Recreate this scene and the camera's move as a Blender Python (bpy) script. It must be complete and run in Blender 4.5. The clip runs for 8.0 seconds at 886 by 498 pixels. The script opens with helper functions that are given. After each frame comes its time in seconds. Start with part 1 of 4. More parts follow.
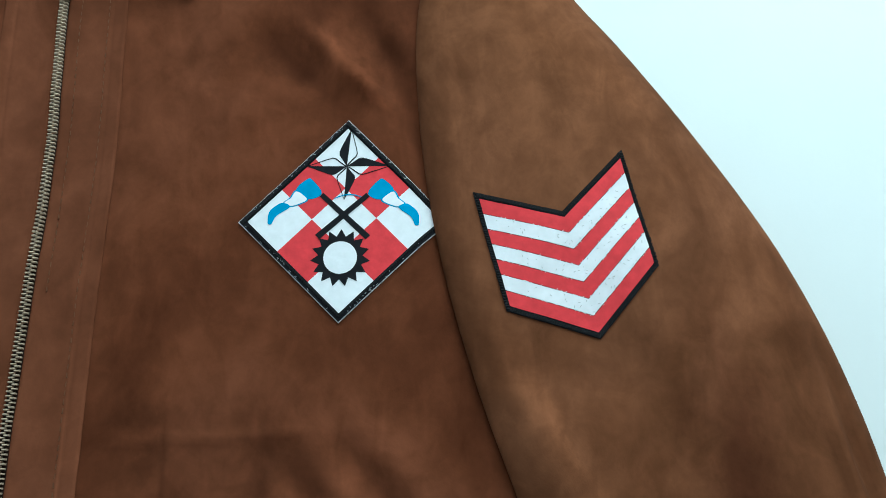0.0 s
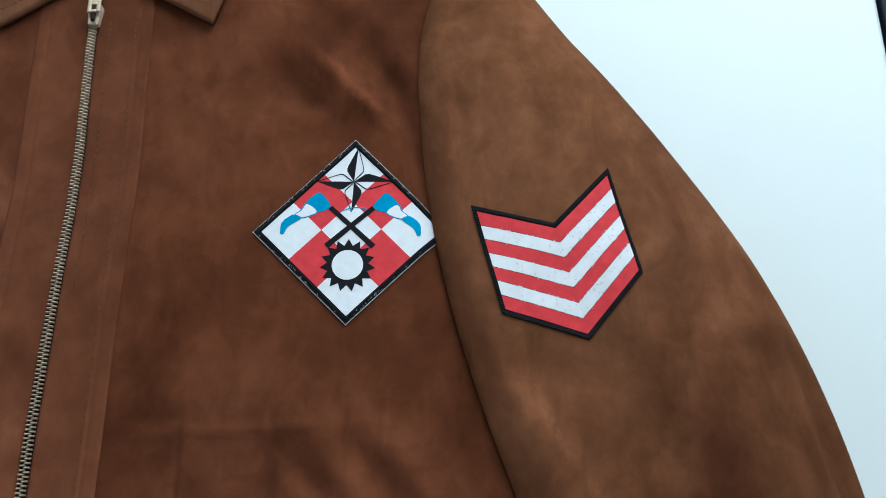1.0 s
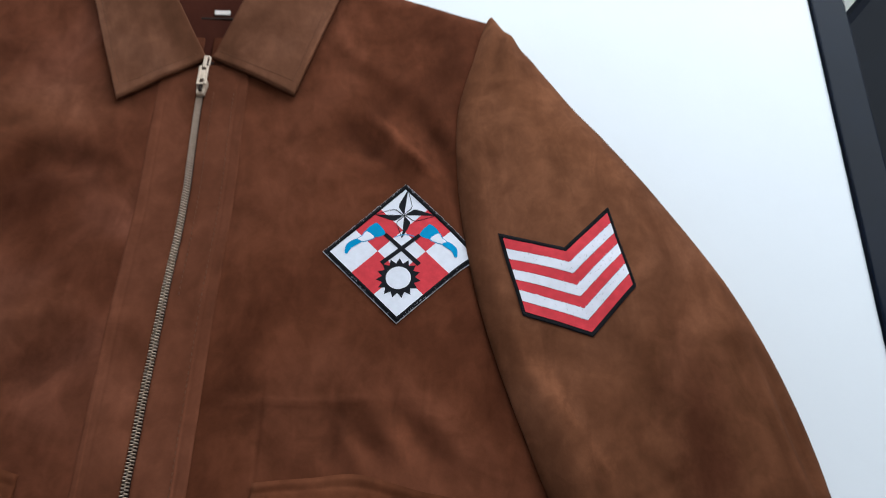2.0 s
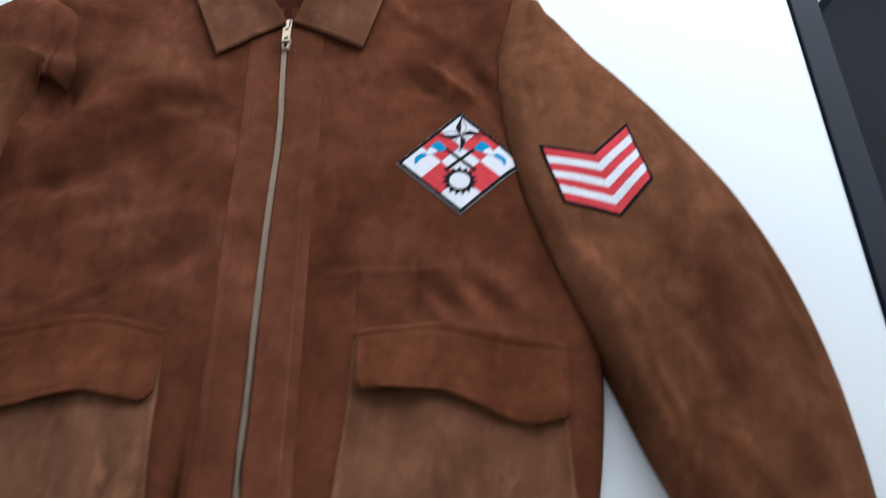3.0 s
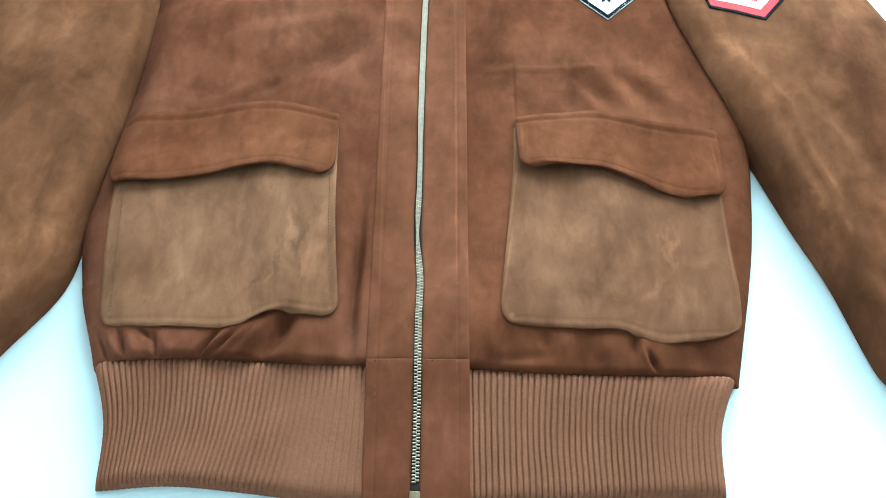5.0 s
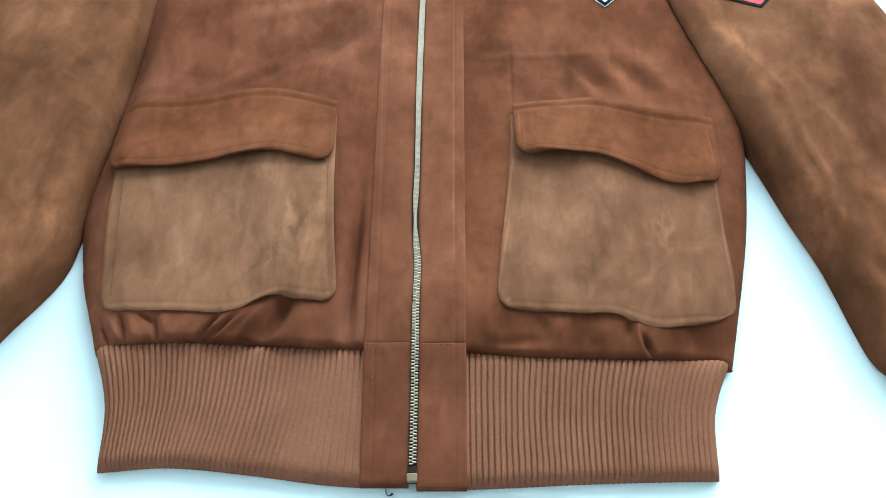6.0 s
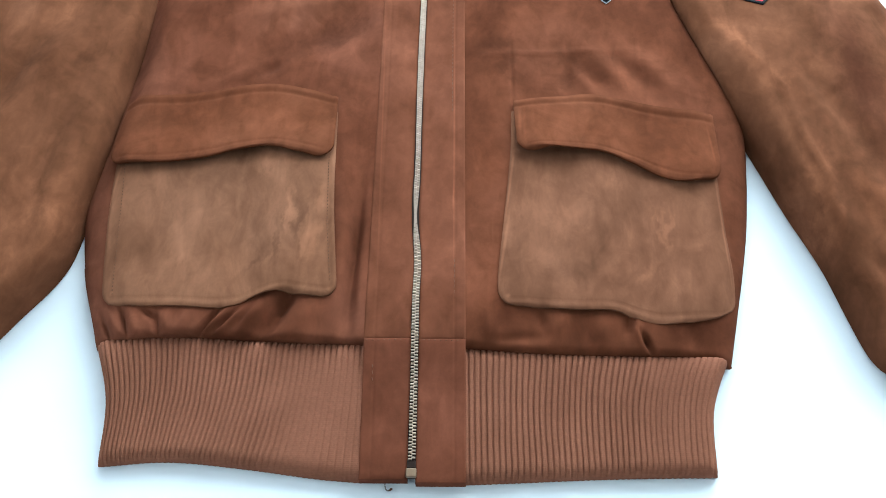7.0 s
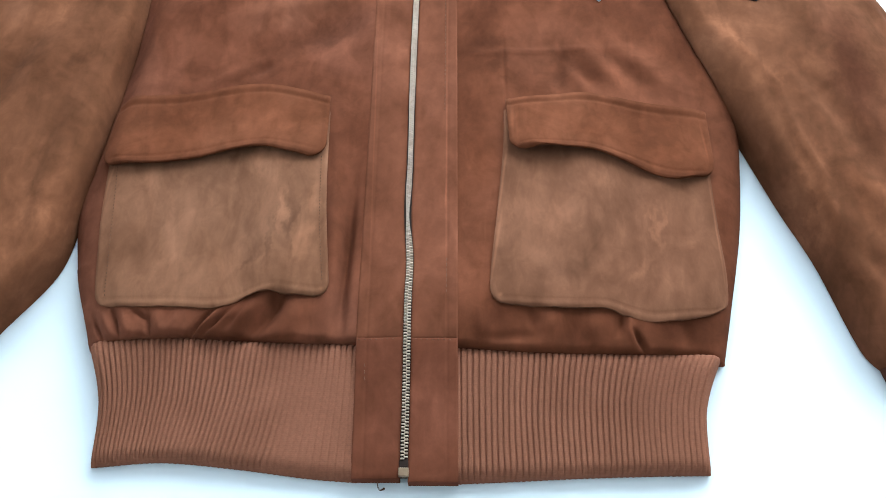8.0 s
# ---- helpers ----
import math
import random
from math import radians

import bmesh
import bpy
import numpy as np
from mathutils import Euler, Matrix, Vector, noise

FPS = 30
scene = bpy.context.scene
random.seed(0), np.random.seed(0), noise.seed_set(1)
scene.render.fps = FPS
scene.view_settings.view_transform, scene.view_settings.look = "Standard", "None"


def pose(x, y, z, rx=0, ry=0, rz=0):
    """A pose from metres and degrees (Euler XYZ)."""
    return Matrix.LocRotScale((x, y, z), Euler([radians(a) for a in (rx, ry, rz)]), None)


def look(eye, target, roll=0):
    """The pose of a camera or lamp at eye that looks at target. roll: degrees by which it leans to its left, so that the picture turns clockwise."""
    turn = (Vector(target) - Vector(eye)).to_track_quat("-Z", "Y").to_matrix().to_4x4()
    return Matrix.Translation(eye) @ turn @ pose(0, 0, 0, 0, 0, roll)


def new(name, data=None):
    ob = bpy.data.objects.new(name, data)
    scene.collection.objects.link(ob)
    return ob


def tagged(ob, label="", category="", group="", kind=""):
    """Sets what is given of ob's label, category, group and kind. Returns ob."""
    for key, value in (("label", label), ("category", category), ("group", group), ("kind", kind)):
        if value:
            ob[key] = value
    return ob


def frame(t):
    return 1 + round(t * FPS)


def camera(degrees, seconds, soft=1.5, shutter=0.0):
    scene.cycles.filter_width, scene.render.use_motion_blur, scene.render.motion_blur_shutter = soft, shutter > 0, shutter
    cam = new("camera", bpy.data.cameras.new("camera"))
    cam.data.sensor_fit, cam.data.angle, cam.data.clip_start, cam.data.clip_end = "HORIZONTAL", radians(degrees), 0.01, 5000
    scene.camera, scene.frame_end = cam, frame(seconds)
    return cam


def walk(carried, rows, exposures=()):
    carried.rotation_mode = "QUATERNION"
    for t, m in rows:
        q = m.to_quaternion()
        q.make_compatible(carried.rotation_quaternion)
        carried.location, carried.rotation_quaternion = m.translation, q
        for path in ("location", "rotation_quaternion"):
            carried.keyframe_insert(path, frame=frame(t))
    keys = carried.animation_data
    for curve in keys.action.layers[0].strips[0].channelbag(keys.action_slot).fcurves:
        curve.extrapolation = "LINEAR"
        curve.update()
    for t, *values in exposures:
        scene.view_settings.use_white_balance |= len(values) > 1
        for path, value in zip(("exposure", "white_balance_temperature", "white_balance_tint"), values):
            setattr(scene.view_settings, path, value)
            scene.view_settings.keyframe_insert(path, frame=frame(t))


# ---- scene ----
# A suede jacket lies flat on a white table; x runs across it, y up to the collar, z up from the table top.
from mathutils.bvhtree import BVHTree

cam = camera(54.3, 8.0, soft=0.8, shutter=0.5)
PATH = [
    (0, (0.213, 0.306, 0.465), (0.244, 0.968, -1.422), 1.5),
    (0.5, (0.208, 0.294, 0.475), (0.257, 1.001, -1.395), 2.7),
    (1, (0.205, 0.273, 0.49), (0.266, 1.04, -1.356), 3.6),
    (1.5, (0.199, 0.227, 0.529), (0.241, 1.088, -1.276), 2.6),
    (1.7, (0.193, 0.198, 0.542), (0.226, 1.131, -1.227), 2.5),
    (2.8, (0.157, 0.021, 0.618), (0.183, 1.171, -1.018), 1.6),
    (3, (0.128, -0.024, 0.613), (0.187, 1.12, -1.026), 1.6),
    (3.2, (0.104, -0.056, 0.619), (0.146, 1.055, -1.044), -0.1),
    (3.4, (0.078, -0.107, 0.606), (0.151, 1.025, -1.041), 0.8),
    (3.6, (0.069, -0.124, 0.601), (0.138, 0.952, -1.084), 0.6),
    (3.8, (0.051, -0.125, 0.601), (0.12, 0.895, -1.118), 1.4),
    (4, (0.047, -0.137, 0.59), (0.063, 0.911, -1.113), -0.5),
    (4.2, (0.039, -0.132, 0.592), (0.039, 0.897, -1.123), -0.7),
    (4.5, (0.037, -0.144, 0.588), (0.013, 0.915, -1.109), -1.0),
    (5, (0.028, -0.148, 0.585), (0.003, 0.875, -1.133), -1.3),
    (6.5, (0.032, -0.156, 0.59), (0.005, 0.846, -1.141), -1.4),
    (7, (0.033, -0.155, 0.59), (-0.001, 0.841, -1.144), -1.6),
    (7.5, (0.034, -0.153, 0.59), (-0.002, 0.831, -1.151), -1.9),
    (8, (0.041, -0.155, 0.589), (0.0, 0.84, -1.145), -2.3),
]
EXPOSURES = [  # seconds, stops, kelvin, tint
    (0.0, 0.07, 5570, -21), (0.5, -0.02, 5520, -20), (1.0, -0.05, 5720, -11), (1.5, -0.11, 5970, 2), (1.7, -0.12, 5970, 2), (2.8, -0.13, 5920, 2),
    (3.2, 0.40, 5900, 1), (3.6, 1.27, 5420, -16), (4.0, 1.58, 4950, -20), (4.4, 1.63, 4870, -27), (4.8, 1.65, 4870, -33), (5.2, 1.63, 4870, -32),
    (6.3, 1.50, 5170, -22), (6.6, 1.45, 5270, -17), (7.0, 1.37, 5420, -10), (8.0, 1.34, 5420, -9)]
walk(cam, [(t, look(eye, target, roll)) for t, eye, target, roll in PATH], EXPOSURES)

# ---- light ----
FLOOR_Z, CEIL_Z = -0.75, 1.75
world = bpy.data.worlds.new("world")
scene.world = world
world.use_nodes = True
sky = world.node_tree.nodes.new("ShaderNodeTexSky")
sky.sky_type, sky.sun_disc = "NISHITA", False
sky.sun_elevation, sky.sun_rotation = radians(40), radians(150)
world.node_tree.links.new(sky.outputs[0], world.node_tree.nodes["Background"].inputs[0])
world.node_tree.nodes["Background"].inputs[1].default_value = 0.12


def area_lamp(name, m, w, h, power, colour):
    lamp = bpy.data.lights.new(name, "AREA")
    lamp.shape, lamp.size, lamp.size_y, lamp.energy, lamp.color = "RECTANGLE", w, h, power, colour
    ob = new(name, lamp)
    ob.matrix_world = m
    return ob


# daylight in the window openings
area_lamp("window_daylight", look((0.75, 1.90, 1.0), (0.25, 0.35, 0.0)), 2.6, 1.4, 62, (1.0, 0.99, 0.97))
area_lamp("side_window_daylight", look((-2.35, 0.5, 0.72), (0.0, 0.4, 0.0)), 1.8, 1.4, 9, (1.0, 0.99, 0.97))


# ---- materials ----
def nodes_of(name):
    mat = bpy.data.materials.new(name)
    mat.use_nodes = True
    t = mat.node_tree
    return mat, t, t.nodes["Principled BSDF"]


def noise_node(t, coord, scale, detail=4, rough=0.55, distort=0.0):
    n = t.nodes.new("ShaderNodeTexNoise")
    n.inputs["Scale"].default_value, n.inputs["Detail"].default_value = scale, detail
    n.inputs["Roughness"].default_value, n.inputs["Distortion"].default_value = rough, distort
    t.links.new(coord, n.inputs["Vector"])
    return n


def ramp(t, fac, stops):
    r = t.nodes.new("ShaderNodeValToRGB")
    while len(r.color_ramp.elements) < len(stops):
        r.color_ramp.elements.new(0.5)
    for e, (p, c) in zip(r.color_ramp.elements, stops):
        e.position, e.color = p, (*c, 1)
    t.links.new(fac, r.inputs[0])
    return r


def mix(t, mode, fac, a, b):
    m = t.nodes.new("ShaderNodeMix")
    m.data_type, m.blend_type = "RGBA", mode
    for sock, val in ((m.inputs[0], fac), (m.inputs[6], a), (m.inputs[7], b)):
        if isinstance(val, (int, float)):
            sock.default_value = val
        elif isinstance(val, tuple):
            sock.default_value = (*val, 1)
        else:
            t.links.new(val, sock)
    return m.outputs[2]


def coords(t, offset=(0, 0, 0), stretch=(1, 1, 1)):
    c, m = t.nodes.new("ShaderNodeTexCoord"), t.nodes.new("ShaderNodeMapping")
    m.inputs["Location"].default_value, m.inputs["Scale"].default_value = offset, stretch
    t.links.new(c.outputs["Object"], m.inputs["Vector"])
    return m.outputs[0]


def bump(t, bsdf, height, strength, distance):
    b = t.nodes.new("ShaderNodeBump")
    b.inputs["Strength"].default_value, b.inputs["Distance"].default_value = strength, distance
    t.links.new(height, b.inputs["Height"])
    t.links.new(b.outputs[0], bsdf.inputs["Normal"])


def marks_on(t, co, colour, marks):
    """Brushed and scuffed places, and light and shade painted on fronts and sleeves: x, y, direction, half length, half
    width, factor; thin ones are worn rims and stay straight.
    """
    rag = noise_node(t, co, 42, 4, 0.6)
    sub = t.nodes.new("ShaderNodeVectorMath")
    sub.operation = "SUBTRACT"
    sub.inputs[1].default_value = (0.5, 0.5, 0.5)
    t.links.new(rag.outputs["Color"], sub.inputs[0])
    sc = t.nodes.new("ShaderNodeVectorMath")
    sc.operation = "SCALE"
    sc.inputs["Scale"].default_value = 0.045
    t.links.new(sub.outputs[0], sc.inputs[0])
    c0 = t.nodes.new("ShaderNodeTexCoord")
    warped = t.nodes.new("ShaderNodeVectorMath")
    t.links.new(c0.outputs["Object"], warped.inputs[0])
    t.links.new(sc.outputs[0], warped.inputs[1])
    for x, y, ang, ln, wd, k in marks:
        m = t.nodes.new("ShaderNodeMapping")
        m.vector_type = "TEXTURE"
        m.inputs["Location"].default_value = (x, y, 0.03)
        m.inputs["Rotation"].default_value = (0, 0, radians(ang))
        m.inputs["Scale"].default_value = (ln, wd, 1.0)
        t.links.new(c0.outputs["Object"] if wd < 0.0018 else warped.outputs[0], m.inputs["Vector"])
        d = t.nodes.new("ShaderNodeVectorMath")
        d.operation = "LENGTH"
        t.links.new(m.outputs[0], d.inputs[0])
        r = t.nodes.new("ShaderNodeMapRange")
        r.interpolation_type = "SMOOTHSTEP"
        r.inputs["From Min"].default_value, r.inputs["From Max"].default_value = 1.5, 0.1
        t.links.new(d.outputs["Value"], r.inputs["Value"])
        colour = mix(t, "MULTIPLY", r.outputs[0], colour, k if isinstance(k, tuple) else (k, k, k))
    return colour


def suede(name, dark, mid, light, offset, contrast=1.0, stretch=(1, 1, 1), marks=(), nap_turn=20):
    """Brushed suede: broad stains, patches of turned nap with soft borders, brush strokes and a faint grain."""
    mat, t, bsdf = nodes_of(name)
    co = coords(t, offset, (stretch[0] * 1.1, stretch[1] * 0.9, 1))
    big = noise_node(t, co, 6.5, 2, 0.5, 1.0)
    c = ramp(t, big.outputs[0], [(0.32, dark), (0.5, mid), (0.68, light)]).outputs[0]
    patch = noise_node(t, co, 17, 5, 0.56, 1.1)
    p = ramp(t, patch.outputs[0], [(0.36, (0.78, 0.76, 0.74)), (0.46, (0.95, 0.95, 0.95)), (0.53, (1.03, 1.03, 1.03)), (0.63, (1.22, 1.24, 1.26))]).outputs[0]
    c = mix(t, "MULTIPLY", min(0.8 * contrast, 1.0), c, p)
    turned = t.nodes.new("ShaderNodeMapping")
    turned.inputs["Rotation"].default_value, turned.inputs["Scale"].default_value = (0, 0, radians(nap_turn)), (1.0, 0.42, 1.0)
    t.links.new(co, turned.inputs["Vector"])
    stroke = noise_node(t, turned.outputs[0], 48, 2, 0.5, 1.3)
    n2 = ramp(t, stroke.outputs[0], [(0.36, (0.90, 0.89, 0.88)), (0.47, (0.99, 0.99, 0.99)), (0.55, (1.03, 1.03, 1.03)), (0.64, (1.13, 1.14, 1.15))]).outputs[0]
    c = mix(t, "MULTIPLY", min(0.75 * contrast, 1.0), c, n2)
    mottle = noise_node(t, co, 75, 4, 0.6, 0.6)
    n3 = ramp(t, mottle.outputs[0], [(0.34, (0.88, 0.87, 0.86)), (0.5, (1, 1, 1)), (0.66, (1.13, 1.13, 1.13))]).outputs[0]
    c = mix(t, "MULTIPLY", min(0.8 * contrast, 1.0), c, n3)
    fibre = noise_node(t, co, 420, 3, 0.7)
    f = ramp(t, fibre.outputs[0], [(0.25, (0.94, 0.94, 0.94)), (0.75, (1.05, 1.05, 1.05))]).outputs[0]
    c = mix(t, "MULTIPLY", 0.7, c, f)
    if marks:
        c = marks_on(t, co, c, marks)
    t.links.new(c, bsdf.inputs["Base Color"])
    bsdf.inputs["Roughness"].default_value = 0.95
    bsdf.inputs["Specular IOR Level"].default_value = 0.04
    height = mix(t, "MIX", 0.2, mix(t, "MIX", 0.35, patch.outputs[0], stroke.outputs[0]), fibre.outputs[0])
    bump(t, bsdf, height, 0.16, 0.0025)
    return mat


# chest and belly creases: lit ridges and shaded hollows are painted among the marks
# its last two marks paint a shaded lower front and a brighter lit chest
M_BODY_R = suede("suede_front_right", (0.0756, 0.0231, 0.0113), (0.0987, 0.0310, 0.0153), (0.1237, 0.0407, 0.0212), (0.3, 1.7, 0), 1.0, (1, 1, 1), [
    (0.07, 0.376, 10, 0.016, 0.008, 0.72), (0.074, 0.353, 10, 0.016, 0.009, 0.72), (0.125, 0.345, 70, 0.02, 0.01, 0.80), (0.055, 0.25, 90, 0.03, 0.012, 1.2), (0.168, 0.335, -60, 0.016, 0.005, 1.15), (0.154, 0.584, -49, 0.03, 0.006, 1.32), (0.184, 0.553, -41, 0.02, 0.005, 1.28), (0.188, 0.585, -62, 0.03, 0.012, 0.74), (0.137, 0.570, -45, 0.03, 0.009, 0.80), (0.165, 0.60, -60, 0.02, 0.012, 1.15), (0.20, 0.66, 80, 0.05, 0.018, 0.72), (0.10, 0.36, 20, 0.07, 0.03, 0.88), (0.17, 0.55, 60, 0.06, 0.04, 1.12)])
# fold hollows carry painted shade and a crest painted light, beside brushed nap
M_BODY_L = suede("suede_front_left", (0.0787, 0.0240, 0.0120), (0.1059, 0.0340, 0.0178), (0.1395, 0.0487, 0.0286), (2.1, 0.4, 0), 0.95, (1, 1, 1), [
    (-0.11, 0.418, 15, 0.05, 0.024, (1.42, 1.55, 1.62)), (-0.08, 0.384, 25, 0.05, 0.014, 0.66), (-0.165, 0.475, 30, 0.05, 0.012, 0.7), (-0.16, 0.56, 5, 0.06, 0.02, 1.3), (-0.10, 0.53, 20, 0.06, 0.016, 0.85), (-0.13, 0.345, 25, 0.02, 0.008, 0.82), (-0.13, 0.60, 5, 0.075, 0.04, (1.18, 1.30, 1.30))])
# sleeve marks paint a lit inner top, a shaded outer side and lit crests
# the left sleeve's lower end is lightened in colour to look evenly lit
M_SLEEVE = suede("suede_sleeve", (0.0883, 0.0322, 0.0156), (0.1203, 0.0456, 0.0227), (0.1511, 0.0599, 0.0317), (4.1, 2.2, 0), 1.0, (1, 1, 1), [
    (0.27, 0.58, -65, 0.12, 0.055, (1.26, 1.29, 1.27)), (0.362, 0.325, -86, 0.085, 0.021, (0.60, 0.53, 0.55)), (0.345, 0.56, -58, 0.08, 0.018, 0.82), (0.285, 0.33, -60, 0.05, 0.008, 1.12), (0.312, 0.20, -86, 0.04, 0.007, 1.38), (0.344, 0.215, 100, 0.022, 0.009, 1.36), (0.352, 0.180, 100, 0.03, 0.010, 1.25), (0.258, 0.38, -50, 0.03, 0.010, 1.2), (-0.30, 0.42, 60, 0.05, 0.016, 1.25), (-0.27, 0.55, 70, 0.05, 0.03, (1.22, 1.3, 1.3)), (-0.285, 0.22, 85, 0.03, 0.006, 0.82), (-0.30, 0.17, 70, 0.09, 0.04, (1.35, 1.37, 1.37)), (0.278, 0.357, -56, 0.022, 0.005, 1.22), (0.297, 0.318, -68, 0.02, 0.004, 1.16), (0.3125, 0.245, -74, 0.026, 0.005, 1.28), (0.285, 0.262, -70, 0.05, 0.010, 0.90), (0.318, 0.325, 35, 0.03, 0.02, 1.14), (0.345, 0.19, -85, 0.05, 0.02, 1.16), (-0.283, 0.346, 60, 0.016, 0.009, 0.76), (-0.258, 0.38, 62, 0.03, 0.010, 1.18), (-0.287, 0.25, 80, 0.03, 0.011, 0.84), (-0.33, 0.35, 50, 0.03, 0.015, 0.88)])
M_PLACKET = suede("suede_placket", (0.0975, 0.0321, 0.0167), (0.1245, 0.0419, 0.0224), (0.1520, 0.0532, 0.0299), (1.2, 5.1, 0), 0.85, (1, 1, 1), [
    (-0.0285, 0.27, 91, 0.12, 0.0007, 1.22), (0.0300, 0.27, 90, 0.14, 0.0007, 1.25), (0.0150, 0.30, 90, 0.05, 0.006, 0.9), (-0.012, 0.36, 90, 0.05, 0.008, 1.1), (0.0295, 0.215, 88, 0.012, 0.0008, 1.3)])
M_TAB = suede("suede_placket_end", (0.0890, 0.0278, 0.0147), (0.1137, 0.0363, 0.0198), (0.1387, 0.0460, 0.0263), (6.2, 0.7, 0), 0.85)
M_FLAP = suede("suede_flap", (0.0856, 0.0262, 0.0119), (0.1098, 0.0353, 0.0168), (0.1338, 0.0460, 0.0229), (7.3, 1.1, 0), 1.0, (1, 1, 1), [
    (0.2345, 0.262, 92, 0.018, 0.0011, 1.35), (0.0832, 0.284, 88, 0.016, 0.0017, 1.35), (0.0868, 0.284, 88, 0.016, 0.0016, 1.22), (0.19, 0.262, 60, 0.018, 0.008, 0.86), (0.12, 0.27, 10, 0.025, 0.012, 1.12), (0.205, 0.245, 20, 0.02, 0.006, 1.12), (-0.215, 0.282, 20, 0.018, 0.012, 0.86), (-0.15, 0.276, 40, 0.02, 0.01, 0.88), (-0.11, 0.288, 10, 0.03, 0.014, 1.12), (-0.185, 0.292, 30, 0.012, 0.006, 1.15)])
M_BAG_L = suede("suede_pocket_left", (0.1258, 0.0532, 0.0289), (0.1458, 0.0635, 0.0352), (0.1692, 0.0760, 0.0439), (3.6, 6.2, 0), 1.0, (1, 0.75, 1), [
    (-0.087, 0.192, 96, 0.024, 0.004, 0.74), (-0.104, 0.172, 78, 0.022, 0.003, 0.76), (-0.119, 0.156, 72, 0.016, 0.004, 0.76), (-0.076, 0.171, 90, 0.018, 0.008, 1.38), (-0.112, 0.250, 20, 0.018, 0.010, 1.35), (-0.096, 0.200, 96, 0.024, 0.003, 1.3), (-0.072, 0.214, 92, 0.016, 0.005, 1.3), (-0.15, 0.236, 10, 0.02, 0.012, 0.84), (-0.205, 0.205, 90, 0.03, 0.014, 1.15), (-0.239, 0.2, 85, 0.05, 0.0011, 1.3), (-0.0605, 0.1315, 0, 0.0017, 0.0017, 1.35), (-0.2205, 0.129, 0, 0.0017, 0.0017, 1.3)])
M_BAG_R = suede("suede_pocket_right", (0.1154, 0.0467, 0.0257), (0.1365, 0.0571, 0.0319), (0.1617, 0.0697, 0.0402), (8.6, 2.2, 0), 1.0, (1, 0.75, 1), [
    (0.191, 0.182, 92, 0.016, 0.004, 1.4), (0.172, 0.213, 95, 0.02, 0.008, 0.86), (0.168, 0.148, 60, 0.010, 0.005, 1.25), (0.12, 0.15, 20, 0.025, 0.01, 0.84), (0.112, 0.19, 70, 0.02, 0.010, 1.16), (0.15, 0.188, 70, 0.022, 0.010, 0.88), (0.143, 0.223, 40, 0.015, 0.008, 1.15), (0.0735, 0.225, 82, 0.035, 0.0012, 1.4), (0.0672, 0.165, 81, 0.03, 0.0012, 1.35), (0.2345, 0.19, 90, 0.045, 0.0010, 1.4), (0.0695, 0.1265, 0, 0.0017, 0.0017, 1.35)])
M_COLLAR = suede("suede_collar", (0.0960, 0.0384, 0.0206), (0.1423, 0.0596, 0.0341), (0.1934, 0.0882, 0.0557), (5.2, 3.3, 0), 0.9, (1, 1, 1), [
    (0.042, 0.6370, -29, 0.036, 0.0012, 1.4), (0.0938, 0.676, 74.5, 0.055, 0.0012, 1.4), (-0.030, 0.6335, 34, 0.036, 0.0012, 1.4), (-0.085, 0.673, 110, 0.055, 0.0012, 1.4)])
M_LINING = suede("suede_inside", (0.0421, 0.0117, 0.0070), (0.0549, 0.0155, 0.0096), (0.0678, 0.0203, 0.0128), (0.2, 0.3, 0), 0.5)


def knit(name, lo, hi):
    mat, t, bsdf = nodes_of(name)
    co = coords(t)
    big = noise_node(t, co, 14, 4)
    c = ramp(t, big.outputs[0], [(0.3, lo), (0.7, hi)]).outputs[0]
    w = t.nodes.new("ShaderNodeTexWave")
    w.bands_direction = "Y"
    w.inputs["Scale"].default_value, w.inputs["Distortion"].default_value = 240, 3.0
    w.inputs["Detail Scale"].default_value = 3
    t.links.new(co, w.inputs["Vector"])
    c = mix(t, "MULTIPLY", 0.15, c, ramp(t, w.outputs["Fac"], [(0.0, (0.75, 0.75, 0.75)), (1.0, (1.12, 1.12, 1.12))]).outputs[0])
    yarn = noise_node(t, co, 500, 3, 0.7)
    c = mix(t, "MULTIPLY", 0.75, c, ramp(t, yarn.outputs[0], [(0.3, (0.8, 0.8, 0.8)), (0.7, (1.15, 1.15, 1.15))]).outputs[0])
    t.links.new(c, bsdf.inputs["Base Color"])
    bsdf.inputs["Roughness"].default_value, bsdf.inputs["Specular IOR Level"].default_value = 0.95, 0.05
    bump(t, bsdf, mix(t, "MIX", 0.7, w.outputs["Fac"], yarn.outputs[0]), 0.3, 0.0005)
    return mat


def cloth(name, colour, vary=0.12, rough=0.75, scale=160, depth=0.0006):
    """Coated cloth, thread or paint with a fine grain and a faint soiling."""
    mat, t, bsdf = nodes_of(name)
    co = coords(t)
    a, b = noise_node(t, co, scale, 3, 0.6), noise_node(t, co, 22, 4, 0.6)
    lo, hi = 1 - vary, 1 + vary * 0.5
    c = mix(t, "MULTIPLY", 1.0, colour, ramp(t, a.outputs[0], [(0.3, (lo, lo, lo)), (0.7, (hi, hi, hi))]).outputs[0])
    c = mix(t, "MULTIPLY", 0.7, c, ramp(t, b.outputs[0], [(0.3, (lo, lo, lo)), (0.65, (1, 1, 1))]).outputs[0])
    t.links.new(c, bsdf.inputs["Base Color"])
    bsdf.inputs["Roughness"].default_value, bsdf.inputs["Specular IOR Level"].default_value = rough, 0.15
    bump(t, bsdf, a.outputs[0], 0.35, depth)
    return mat


